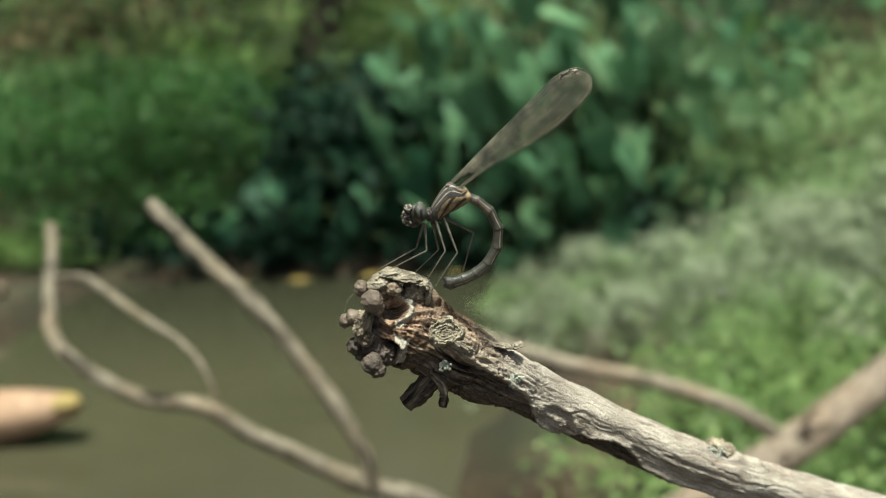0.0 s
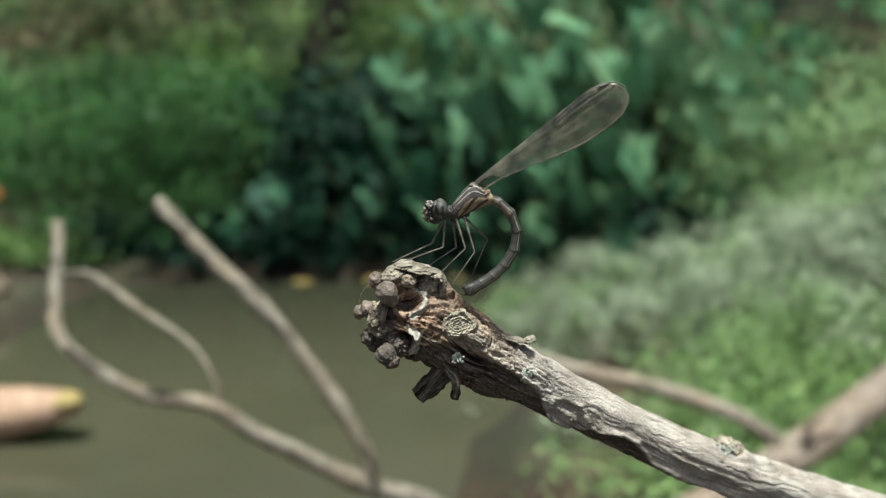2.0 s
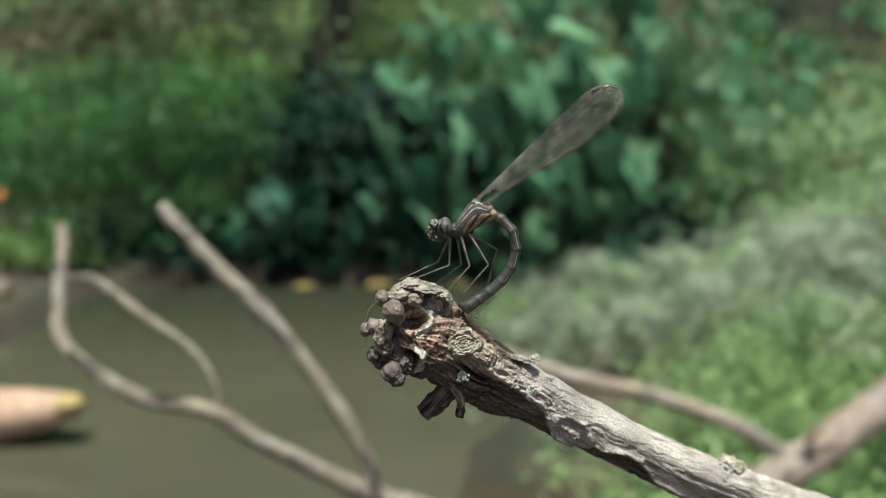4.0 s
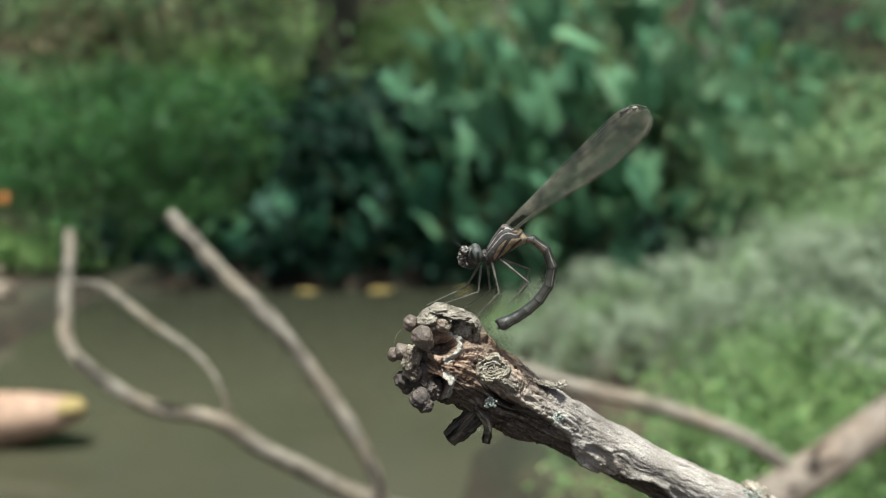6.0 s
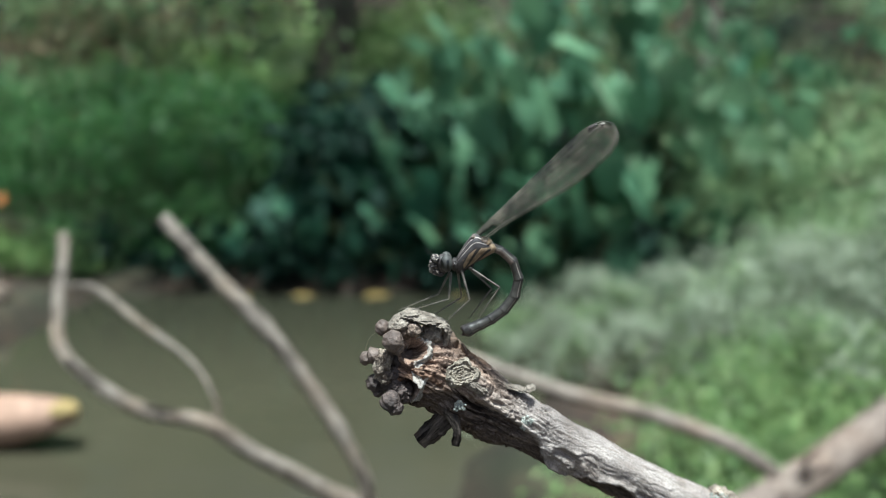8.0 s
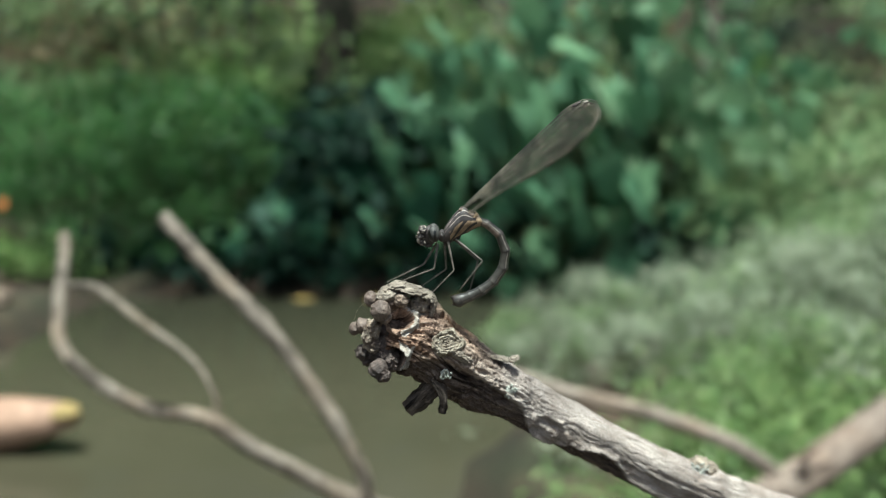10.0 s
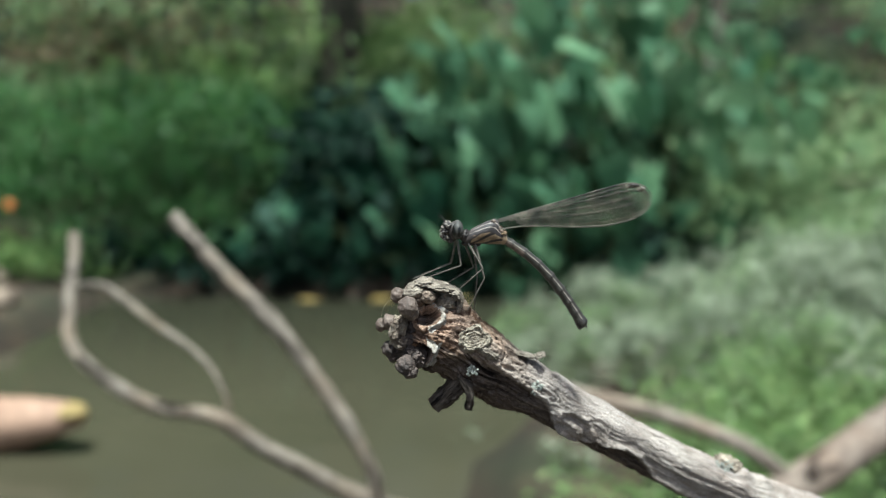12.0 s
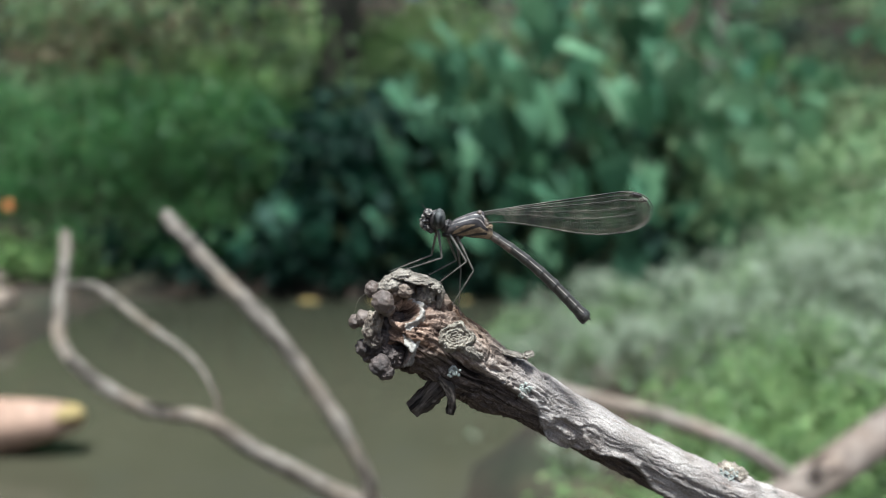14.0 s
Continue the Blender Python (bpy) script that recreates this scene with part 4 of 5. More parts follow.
    part("bark_fold", here(joined(lump((4.4, 90.0, 568.6), (1.9, 0.9, 0.7), (0, 38, 0), 0.3, 1.6, 5, 16), lump((5.5, 90.5, 567.5), (1.1, 0.8, 0.8), (0, 30, 0), 0.3, 1.6, 4, 17))), CRUST, ob)
    # the dark stub under the branch, and the strip that curls beside it
    stub = spline([(2.4, 92.8, 564.2, 1.9), (0.6, 92.0, 562.4, 1.6), (-1.0, 91.7, 560.9, 1.4), (-2.5, 91.5, 559.6, 1.1)], 10)
    ragged = lambda s, a, r: MM * (0.4 * noise.noise((s * 500, math.cos(a) * 1.6, math.sin(a) * 1.6)) + 0.25 * noise.noise((s * 1700, math.cos(a) * 3, math.sin(a) * 3)))
    metres = lambda rows, around: _moved(tube(rows * MM, around, ragged), -shift * MM)
    part("stub", metres(stub, 36), STUB_BARK, ob, "dark broken stub")
    strip = spline([(1.0, 90.8, 564.6, 0.6), (1.9, 90.5, 563.3, 0.65), (2.6, 90.3, 561.6, 0.62), (2.5, 90.4, 559.6, 0.45)], 8)
    part("bark_strip", metres(strip, 20), STUB_BARK, ob)
    part("bark_flake", here(joined(lump((10.6, 94.4, 566.5), (2.1, 1.1, 0.3), (0, 14, 0), 0.4, 2.0, 4, 80), lump((12.7, 94.0, 566.5), (0.85, 1.0, 0.34), (0, -16, 0), 0.5, 2.0, 4, 81))), CRUST, ob, "lifted flake of bark")
    # lichen rosettes
    rng = np.random.default_rng(4)
    for x, y, z, wide, count in ((2.72, 89.75, 565.5, 0.8, 38), (12.0, 92.2, 562.3, 1.1, 38), (43.6, 101.0, 545.6, 1.8, 60)):
        bits = [lump((x + rng.normal(0, wide * 0.45), y + rng.normal(0, 0.12), z + rng.normal(0, wide * 0.38)), (0.24 * rng.uniform(0.6, 1.3), 0.2, 0.2 * rng.uniform(0.6, 1.3)),
                     (0, rng.uniform(0, 180), 0), 0.4, 1.5, 2, int(rng.integers(0, 90))) for _ in range(count)]
        part("lichen", here(joined(*bits)), LICHEN, ob, "pale blue-grey lichen")
    part("knob", here(lump((45.4, 103.0, 545.0), (2.6, 1.9, 1.5), (0, 25, 0), 0.4, 1.8, 4, 70)), KNOB, ob)
    # a strand of spider silk beside the buds
    silk = spline([(-8.3, 90.6, 575.6, 0.012), (-9.4, 90.5, 574.6, 0.012), (-9.9, 90.5, 573.0, 0.012)], 6)
    part("silk_strand", scaled(_moved(tube(silk, 5), -shift)), CHALK, ob)
    # the rest of the branch, down to the bank
    rest = spline([np.array(((76.5 - 20), 110 - 98, 527.5 - 555.3, 3.9)) * MM, np.array((150 - 20, 135 - 98, 500 - 555.3, 4.6)) * MM, np.array((300 - 20, 220 - 98, 380 - 555.3, 6.5)) * MM,
                   np.array((480 - 20, 380 - 98, 150 - 555.3, 8.5)) * MM, np.array((560 - 20, 470 - 98, -20 - 555.3, 10)) * MM], 12)
    part("lower_wood", tube(rest, 32, lambda s, a, r: 0.1 * r * noise.noise((s * 60, math.cos(a) * 2, math.sin(a) * 2))), BARK, ob)
    tagged(ob, "weathered grey dead branch with a knobbly budded end", "branch")


def _moved(bm, by):
    bmesh.ops.translate(bm, vec=by, verts=bm.verts)
    return bm


def _callus(at, radius, turn):
    """A healed knot: a low dome of rough rings."""
    bm = bmesh.new()
    m = Euler([radians(a) for a in turn]).to_matrix()
    rings, around = 40, 80
    grid = []
    for i in range(rings + 1):
        u = i / rings
        row = []
        for k in range(around):
            a = 2 * math.pi * k / around
            q = Vector((math.cos(a) * u * 2, math.sin(a) * u * 2, 0))
            r = radius * u * (1 + 0.25 * noise.noise((1.5 * math.cos(a), 1.5 * math.sin(a), 4)) + 0.12 * noise.noise((4 * math.cos(a), 4 * math.sin(a), 8)))
            z = 0.12 - 0.15 * math.exp(-(u / 0.28) ** 2) + 0.32 * math.exp(-((u - 0.72) / 0.12) ** 2) + 0.11 * math.sin(u * 34 + 4 * noise.noise(q * 1.6)) + 0.15 * noise.noise(q * 1.9) + 0.16 * noise.noise(q * 5) + 0.12 * noise.noise(q * 11)
            z -= 2.0 * max(0.0, (u - 0.66) / 0.34) ** 1.6
            row.append(bm.verts.new(Vector(at) + m @ Vector((r * math.cos(a) * 1.1, r * math.sin(a) * 0.95, z))))
        grid.append(row)
    for i in range(rings):
        for k in range(around):
            n = (k + 1) % around
            bm.faces.new((grid[i][k], grid[i][n], grid[i + 1][n], grid[i + 1][k]))
    bmesh.ops.remove_doubles(bm, verts=bm.verts, dist=1e-5)
    bmesh.ops.recalc_face_normals(bm, faces=bm.faces)
    return bm


build_perch()


# ---- the damselfly ----
# Its own space: metres, x towards the tail, z up, y away from the camera; the origin is the base of the abdomen.
FLY_Y = 0.0925
# the joints of the abdomen, from base to tip, in millimetres
SEGMENTS = (1.3, 2.2, 2.5, 2.5, 2.4, 2.1, 1.7, 1.35, 1.15)
HINGE = (-0.6, 2.15)
SHELL = two_tone("dark_shell", (0.026, 0.020, 0.019), (0.066, 0.052, 0.048), 900, 0.55, 0.4, 0.00008, 4500)
PLATE = two_tone("plum_grey_plate", (0.032, 0.026, 0.0275), (0.075, 0.062, 0.064), 700, 0.62, 0.4, 0.00008, 5000)
STRIPE = two_tone("pale_stripe", (0.27, 0.225, 0.20), (0.48, 0.41, 0.37), 900, 0.55, 0.3, 0.00006, 5000)
OCHRE = two_tone("ochre_flank", (0.20, 0.13, 0.075), (0.48, 0.345, 0.215), 900, 0.55, 0.3, 0.00006, 5000)
WING_ROOT = two_tone("wing_root", (0.10, 0.075, 0.06), (0.34, 0.25, 0.20), 1500, 0.6, 0.5, 0.0001, 5000)
EYE = two_tone("eye", (0.045, 0.043, 0.040), (0.088, 0.084, 0.077), 500, 0.62, 0.1, 0.00003, 9000)
EYE_BAND = two_tone("eye_band", (0.008, 0.008, 0.008), (0.02, 0.02, 0.018), 500, 0.35, 0.1, 0.00003, 9000, coat=0.2)
FACE_PALE = two_tone("face_marking", (0.17, 0.143, 0.12), (0.36, 0.315, 0.272), 900, 0.75, 0.3, 0.00006, 5000)
LEG = two_tone("leg", (0.075, 0.063, 0.053), (0.19, 0.162, 0.138), 900, 0.5, 0.3, 0.00005, 6000)
SEG_DARK = two_tone("abdomen_plate", (0.024, 0.022, 0.022), (0.068, 0.062, 0.059), 600, 0.36, 0.5, 0.00008, 5000)
SEG_OLIVE = two_tone("abdomen_flank", (0.032, 0.029, 0.025), (0.085, 0.077, 0.065), 600, 0.45, 0.5, 0.00008, 5000)
SEG_PALE = two_tone("abdomen_marking", (0.15, 0.13, 0.108), (0.36, 0.315, 0.265), 900, 0.5, 0.3, 0.00006, 5000)
VEIN = two_tone("wing_vein", (0.014, 0.013, 0.011), (0.20, 0.176, 0.136), 420, 0.65, 0.2, 0.00003, 6000)


def film_of(name, low, high, cover, tint):
    """A clear film that the light passes, with a little body of its own."""
    m, nodes, links, p = shader(name)
    where = nodes.new("ShaderNodeTexCoord").outputs["Object"]
    links.new(ramp(nodes, links, noise_at(nodes, links, where, 350, 3), [(0.3, low), (0.7, high)]), p.inputs["Base Color"])
    p.inputs["Roughness"].default_value = 0.28
    clear = nodes.new("ShaderNodeBsdfTransparent")
    clear.inputs["Color"].default_value = (*tint, 1)
    both = nodes.new("ShaderNodeMixShader")
    both.inputs[0].default_value = cover
    links.new(clear.outputs[0], both.inputs[1])
    links.new(p.outputs[0], both.inputs[2])
    links.new(both.outputs[0], nodes["Material Output"].inputs[0])
    return m


MEMBRANE = film_of("wing_membrane", (0.30, 0.32, 0.26), (0.46, 0.46, 0.38), 0.005, (0.972, 0.972, 0.96))
RIM = film_of("wing_rim", (0.24, 0.21, 0.155), (0.40, 0.35, 0.27), 0.026, (0.97, 0.965, 0.95))


def loft(rings, around, slots=None):
    """A body: rings of (x, z, half height, half width, lean in degrees) in millimetres. slots(i, angle in degrees): the material."""
    bm = bmesh.new()
    grid = []
    for x, z, high, wide, lean in rings:
        c, s = math.cos(radians(lean)), math.sin(radians(lean))
        ring = []
        for k in range(around):
            a = 2 * math.pi * k / around
            h = high * math.sin(a)
            ring.append(bm.verts.new(((x - s * h) * MM, -wide * math.cos(a) * MM, (z + c * h) * MM)))
        grid.append(ring)
    for i in range(len(grid) - 1):
        for k in range(around):
            n = (k + 1) % around
            f = bm.faces.new((grid[i][k], grid[i][n], grid[i + 1][n], grid[i + 1][k]))
            if slots:
                f.material_index = slots(i, 360 * (k + 0.5) / around)
    for ring in (grid[0], grid[-1]):
        bm.faces.new(ring)
    bmesh.ops.recalc_face_normals(bm, faces=bm.faces)
    return bm


def wing_edge(u):
    """The leading and the trailing edge of a wing, u from the hinge (0) to the tip (1), in millimetres."""
    tip = math.sqrt(max(0.0, 1 - max(0.0, (u - 0.79) / 0.21) ** 2.2))
    lead = 0.55 + 0.95 * u ** 0.9
    trail = -0.85 - 3.15 * smooth_step(u, 0.0, 0.74)
    mid = 0.35 * lead + 0.65 * trail + 0.9 * u
    return mid + (lead - mid) * tip, mid + (trail - mid) * tip


def build_wing(parent, side, length, hind):
    """A wing that lies folded over the back: clear membrane, long veins and many cross veins, dark mark near the tip."""
    ob = empty("hind_wing" if hind else "fore_wing")
    ob.parent = parent
    y = side * (0.16 if hind else 0.30) * MM
    at = lambda u, v: np.array((u * length * MM, y * (1 + 0.3 * u), (wing_edge(u)[1] + (wing_edge(u)[0] - wing_edge(u)[1]) * v) * MM * (0.97 if hind else 1.0)))
    n, m = 60, 8
    verts = [at(i / n, k / m) for i in range(n + 1) for k in range(m + 1)]
    faces = [(i * (m + 1) + k, i * (m + 1) + k + 1, (i + 1) * (m + 1) + k + 1, (i + 1) * (m + 1) + k) for i in range(n) for k in range(m)]
    film = mesh_object("membrane", verts, faces, MEMBRANE, ob)
    film.data.materials.append(RIM)
    for f in film.data.polygons:
        u, v = f.index // m / n, f.index % m
        f.material_index = 1 if u > 0.93 or v == 0 and u > 0.35 or v == m - 1 and u > 0.8 else 0
    fat = film.modifiers.new("thickness", "SOLIDIFY")
    fat.thickness = 0.00002
    vv, ff = [], []

    def vein(points, r):
        """A three-sided thread."""
        first = len(vv)
        for i, q in enumerate(points):
            way = points[min(i + 1, len(points) - 1)] - points[max(i - 1, 0)]
            across = np.array((-way[2], 0, way[0])) / math.hypot(way[0], way[2])
            for k in range(3):
                a = 2.0944 * k
                vv.append(q + r * MM * (np.array((0, math.cos(a), 0)) + across * math.sin(a)))
        for i in range(len(points) - 1):
            for k in range(3):
                a, b = first + 3 * i + k, first + 3 * i + (k + 1) % 3
                ff.append((a, b, b + 3, a + 3))

    us = np.linspace(0, 1, 46)
    vein([at(u, 1.0) for u in us], 0.07)
    vein([at(u, 0.0) for u in us], 0.045)
    vein([at(u, 0.93 - 0.02 * u) for u in us[:44]], 0.045)
    vein([at(u, 0.84 - 0.05 * u) for u in us[:44]], 0.045)
    for k, v in enumerate((0.66, 0.45)):
        start = int((0.02 + 0.06 * k) * 45)
        vein([at(u, v + (0.80 - v) * max(0, 0.35 - u) * 1.6 - 0.10 * v * u) for u in us[start:41]], 0.03)
    rng = np.random.default_rng(7)
    # small cells: each row of cross veins is joined by a thread that steps from cell to cell
    bands = [1.0, 0.93, 0.84, 0.75, 0.66, 0.57, 0.48, 0.39, 0.30, 0.21, 0.11, 0.0]
    for n, (top, low) in enumerate(zip(bands, bands[1:])):
        first = 0.08 + 0.06 * (1 - top)
        cells = np.arange(first, 0.985, 0.017) + rng.uniform(-0.005, 0.005, len(np.arange(first, 0.985, 0.017)))
        for u in cells:
            vein([at(u, top), at(u + 0.005, low)], 0.026)
        if n and top < 0.9:
            for u, w in zip(cells, cells[1:]):
                v = top + rng.uniform(-0.03, 0.03)
                vein([at(u, v), at(w, v + rng.uniform(-0.02, 0.02))], 0.012)
    tagged(mesh_object("vein_net", vv, ff, VEIN, ob), kind="stuff")
    for name, ends, edges, look_of in (("wing_mark", (0.885, 0.90, 0.925, 0.94), (0.99, 0.90), SHELL), ("wing_spot", (0.945, 0.952, 0.962, 0.97), (0.93, 0.78), SEG_PALE)):
        mark = [at(u, v) + np.array((0, d * MM, 0)) for u in ends for v in edges for d in (-0.03, 0.03)]
        quads = [(0, 1, 3, 2), (12, 14, 15, 13)]
        for a in (0, 4, 8):
            quads += [(a, a + 2, a + 6, a + 4), (a + 1, a + 5, a + 7, a + 3), (a, a + 4, a + 5, a + 1), (a + 2, a + 3, a + 7, a + 6)]
        mesh_object(name, mark, quads, look_of, ob)
    return ob


def shaft(length, r0, r1, bristles=0, seed=0):
    """A leg joint along +x, with a row of fine bristles."""
    rows = spline([(0, 0, 0, r0 * 0.9), (length * 0.12, 0, 0, r0 * 1.1), (length * 0.6, 0, 0, (r0 + r1) / 2), (length * 0.95, 0, 0, r1 * 1.05), (length, 0, 0, r1 * 0.8)], 4) * MM
    bits = [tube(rows, 8)]
    rng = np.random.default_rng(seed)
    for k in range(bristles):
        x = length * (0.15 + 0.8 * k / bristles)
        a = rng.choice((-0.8, 0.8)) + rng.normal(0, 0.2)
        end = (x + 0.25, 0.45 * math.sin(a), -0.45 * math.cos(a))
        bits.append(tube(np.array([(x, 0, 0, 0.018), (*end, 0.006)]) * MM, 4))
    return joined(*bits)


# legs: hip in the fly's space, length of femur and of the rest, foot in the world (x, y, z), all in millimetres
LEGS = {
    "fore_leg": [((-6.4, -0.55, 0.35), 3.5, 5.3, (-3.8, -0.9, 578.3)), ((-6.6, 0.55, 0.35), 3.7, 5.8, (-5.6, 0.8, 577.8))],
    "middle_leg": [((-5.0, -0.6, 0.0), 4.2, 4.3, (0.9, -1.7, 577.0)), ((-5.5, 0.6, 0.1), 4.3, 4.4, (-0.8, 0.9, 577.2))],
    "hind_leg": [((-4.0, -0.6, -0.4), 4.8, 5.2, None), ((-4.2, 0.6, -0.4), 4.8, 5.2, None)],
}


def build_damselfly():
    fly = empty("damselfly", (0.007, FLY_Y, 0.583))
    # thorax: dark plates with pale lines along them, ochre below
    rings = [(-5.3, 0.75, 0.5, 0.5, -24), (-4.95, 0.8, 0.9, 0.8, -26), (-4.4, 0.95, 1.12, 1.0, -28), (-3.6, 1.15, 1.28, 1.15, -28), (-2.8, 1.3, 1.42, 1.2, -28), (-2.0, 1.35, 1.5, 1.15, -28), (-1.4, 1.15, 1.42, 1.05, -26), (-0.8, 0.75, 1.05, 0.9, -20), (-0.1, 0.3, 0.75, 0.68, -8), (0.45, 0.05, 0.55, 0.52, 0)]
    fine = spline([(x, z - 0.16 * min(1, high), high * 1.24, wide * 1.12, lean) for x, z, high, wide, lean in rings], 10)

    count = len(fine) - 1

    def plates(i, a):
        """Plum-grey plates parted by pale lines with black borders; ochre flanks with slanting black bars."""
        a = a if a <= 180 else a - 360
        a = 180 - a if a > 90 else a
        a = -180 - a if a < -90 else a
        u = i / count
        if u < 0.1:
            return 3
        if u > 0.86:
            return 2 if a < 40 else 4
        for middle, half in ((90, 2.5), (58 - 6 * u, 2.6), (33 - 8 * u, 2.6)):
            if abs(a - middle) < half:
                return 1
            if abs(a - middle) < half + 3.2:
                return 3
        low = 10 - 4 * u
        if a > low:
            return 0
        if a > low - 4 or a < -62:
            return 3
        bar = (u * 2.6 - 0.016 * (a - low)) % 0.8
        return 3 if bar < 0.3 or u < 0.25 else 2
    part("thorax", loft(fine, 120, plates), [PLATE, STRIPE, OCHRE, SHELL, WING_ROOT], fly, "plum-grey thorax with pale stripes and ochre flanks")
    rng = np.random.default_rng(12)
    for k in range(5):
        for s in (-1, 1):
            x, z, wide, tall = -1.3 + 0.3 * k + rng.normal(0, 0.1), 2.5 - 0.42 * k + rng.normal(0, 0.1), rng.uniform(0.25, 0.6), rng.uniform(0.2, 0.42)
            part("wing_base", scaled(lump((x, s * 0.5, z), (wide, 0.34, tall), (0, rng.uniform(-30, 70), 0), 0.45, 1.8, 4, k + 20)), WING_ROOT if rng.uniform() < 0.7 else OCHRE, fly)
    part("collar", joined(lump((-5.35 * MM, 0, 0.85 * MM), (0.62 * MM, 0.85 * MM, 0.85 * MM), (0, 20, 0), 0.3, 1.4, 4, 3), lump((-5.0 * MM, 0, -0.1 * MM), (0.8 * MM, 0.7 * MM, 0.5 * MM), (0, -10, 0), 0.35, 1.6, 4, 8),
                          lump((-3.9 * MM, 0, -0.25 * MM), (0.7 * MM, 0.65 * MM, 0.45 * MM), (0, 10, 0), 0.35, 1.6, 4, 9)), SHELL, fly)
    # head
    head = empty("head")
    head.parent = fly
    head.location = (-6.1 * MM, 0, 1.4 * MM)
    part("neck", tube(np.array([(-0.3, 0, 0, 0.35), (0.3, 0, -0.3, 0.3), (0.9, 0, -0.6, 0.4)]) * MM, 10), SHELL, head)
    part("skull", lump((-0.75 * MM, 0, 0.2 * MM), (0.85 * MM, 1.35 * MM, 1.3 * MM), (0, 0, 0), 0.08, 1, 4, 2), SHELL, head)
    for s in (-1, 1):
        bm = bmesh.new()
        bmesh.ops.create_icosphere(bm, subdivisions=4, radius=1.0)
        for v in bm.verts:
            v.co = Vector((v.co.x * 0.80 - 0.2, v.co.y * 0.95 + s * 1.2, v.co.z * 1.16 + 0.40)) * MM
        for f in bm.faces:
            q = f.calc_center_median() / MM
            f.material_index = 1 if q.x < -0.5 - 0.25 * (q.z - 0.4) or abs(q.x + 0.05 - 0.12 * q.z) < 0.17 and q.z < 1.0 else 0
        part("eye", bm, [EYE, EYE_BAND], head)
    for name, at, radii, lean, seed in (("clypeus", (-1.8, 0, 0.2), (0.85, 0.85, 0.62), -10, 4), ("brow", (-1.5, 0, 1.0), (0.75, 1.05, 0.6), 20, 5), ("labrum", (-1.75, 0, -0.62), (0.75, 0.8, 0.6), 15, 6), ("mandible", (-1.2, 0, -0.95), (0.6, 0.8, 0.5), 0, 7)):
        bm = scaled(lump(at, radii, (0, lean, 0), 0.22, 1.3, 5, seed))
        for f in bm.faces:
            q = f.calc_center_median() / MM
            f.material_index = 1 if noise.noise(Vector((q.x * 2.6 + seed, abs(q.y) * 2.6, q.z * 2.6))) > 0.2 and q.x < -1.0 else 0
        part(name, bm, [SHELL, FACE_PALE], head, "dark face with pale markings")
    for s in (-1, 1):
        part("cheek_marking", joined(scaled(lump((-2.35, 0.42 * s, -0.25), (0.3, 0.26, 0.42), (0, 25, 0), 0.3, 1.5, 3, 9)), scaled(lump((-2.2, 0.5 * s, 0.75), (0.3, 0.3, 0.2), (0, -20, 0), 0.3, 1.5, 3, 10)),
                                      scaled(lump((-1.75, 0.75 * s, 1.2), (0.2, 0.2, 0.3), (0, 10, 0), 0.3, 1.5, 3, 11))), FACE_PALE, head, "pale cheek marking")
    for s in (-1, 1):
        part("antenna", tube(spline([(-1.7, 0.5 * s, 1.3, 0.05), (-2.2, 0.8 * s, 1.9, 0.03), (-2.9, 1.1 * s, 2.6, 0.012)], 5) * MM, 6), SHELL, head)
    # abdomen, joint by joint
    joints = []
    for k, step in enumerate(SEGMENTS):
        fat = 1.08 * [0.56, 0.58, 0.61, 0.64, 0.67, 0.68, 0.70, 0.74, 0.78][k]
        last = k == len(SEGMENTS) - 1
        rings = [(-0.10, 0, fat * 0.84, fat * 0.84, 0), (0.10, 0, fat * 0.98, fat * 0.95, 0), (0.25, 0, fat * 0.93, fat * 0.92, 0), (step * 0.6, 0, fat * 0.95, fat * 0.93, 0), (step * 0.85, 0, fat * 1.02, fat, 0), (step, 0, fat * 1.08, fat * 1.05, 0), (step * 1.05, 0, fat * 0.85, fat * 0.85, 0)]
        if last:
            rings = [(-0.10, 0, fat * 0.9, fat * 0.85, 0), (0.2, 0, fat * 1.05, fat, 0), (step * 0.5, 0, fat * 1.08, fat, 0), (step * 0.8, -0.08, fat * 0.95, fat * 0.9, 0), (step * 1.02, -0.12, fat * 0.6, fat * 0.55, 0)]
        fine = spline(rings, 6)
        total = len(fine)

        def marks(i, a, total=total, last=last, k=k):
            """Dark joints, a pale dash on each flank, a paler edge above the next joint; ochre near the base."""
            a = a if a <= 180 else a - 360
            a = 180 - a if a > 90 else a
            a = -180 - a if a < -90 else a
            u = i / total
            if u < 0.12 or u > 0.94:
                return 2
            if last:
                return 3 if -20 < a < 25 and 0.3 < u < 0.8 else 0 if a > 10 else 2
            if u > 0.86:
                return 1 if 20 < a < 75 or -40 < a < -5 else 2
            if 0.26 < u < 0.68 and 17 < a < 28:
                return 1
            if 0.3 < u < 0.6 and -24 < a < -20 or 86 < a:
                return 1
            if 8 < a < 16 or 31 < a < 44:
                return 2
            if k < 2 and a < 8:
                return 4
            return 3 if -50 < a < 8 else 0
        ob = part("abdomen_segment", loft(fine, 64, marks), [SEG_DARK, SEG_PALE, SHELL, SEG_OLIVE, WING_ROOT], fly)
        if last:
            for s in (-1, 1):
                part("clasper", tube(spline([(step * 0.85, 0.3 * s, 0.25, 0.14), (step * 1.1, 0.32 * s, 0.3, 0.11), (step * 1.35, 0.2 * s, 0.2, 0.04)], 4) * MM, 8), SHELL, ob)
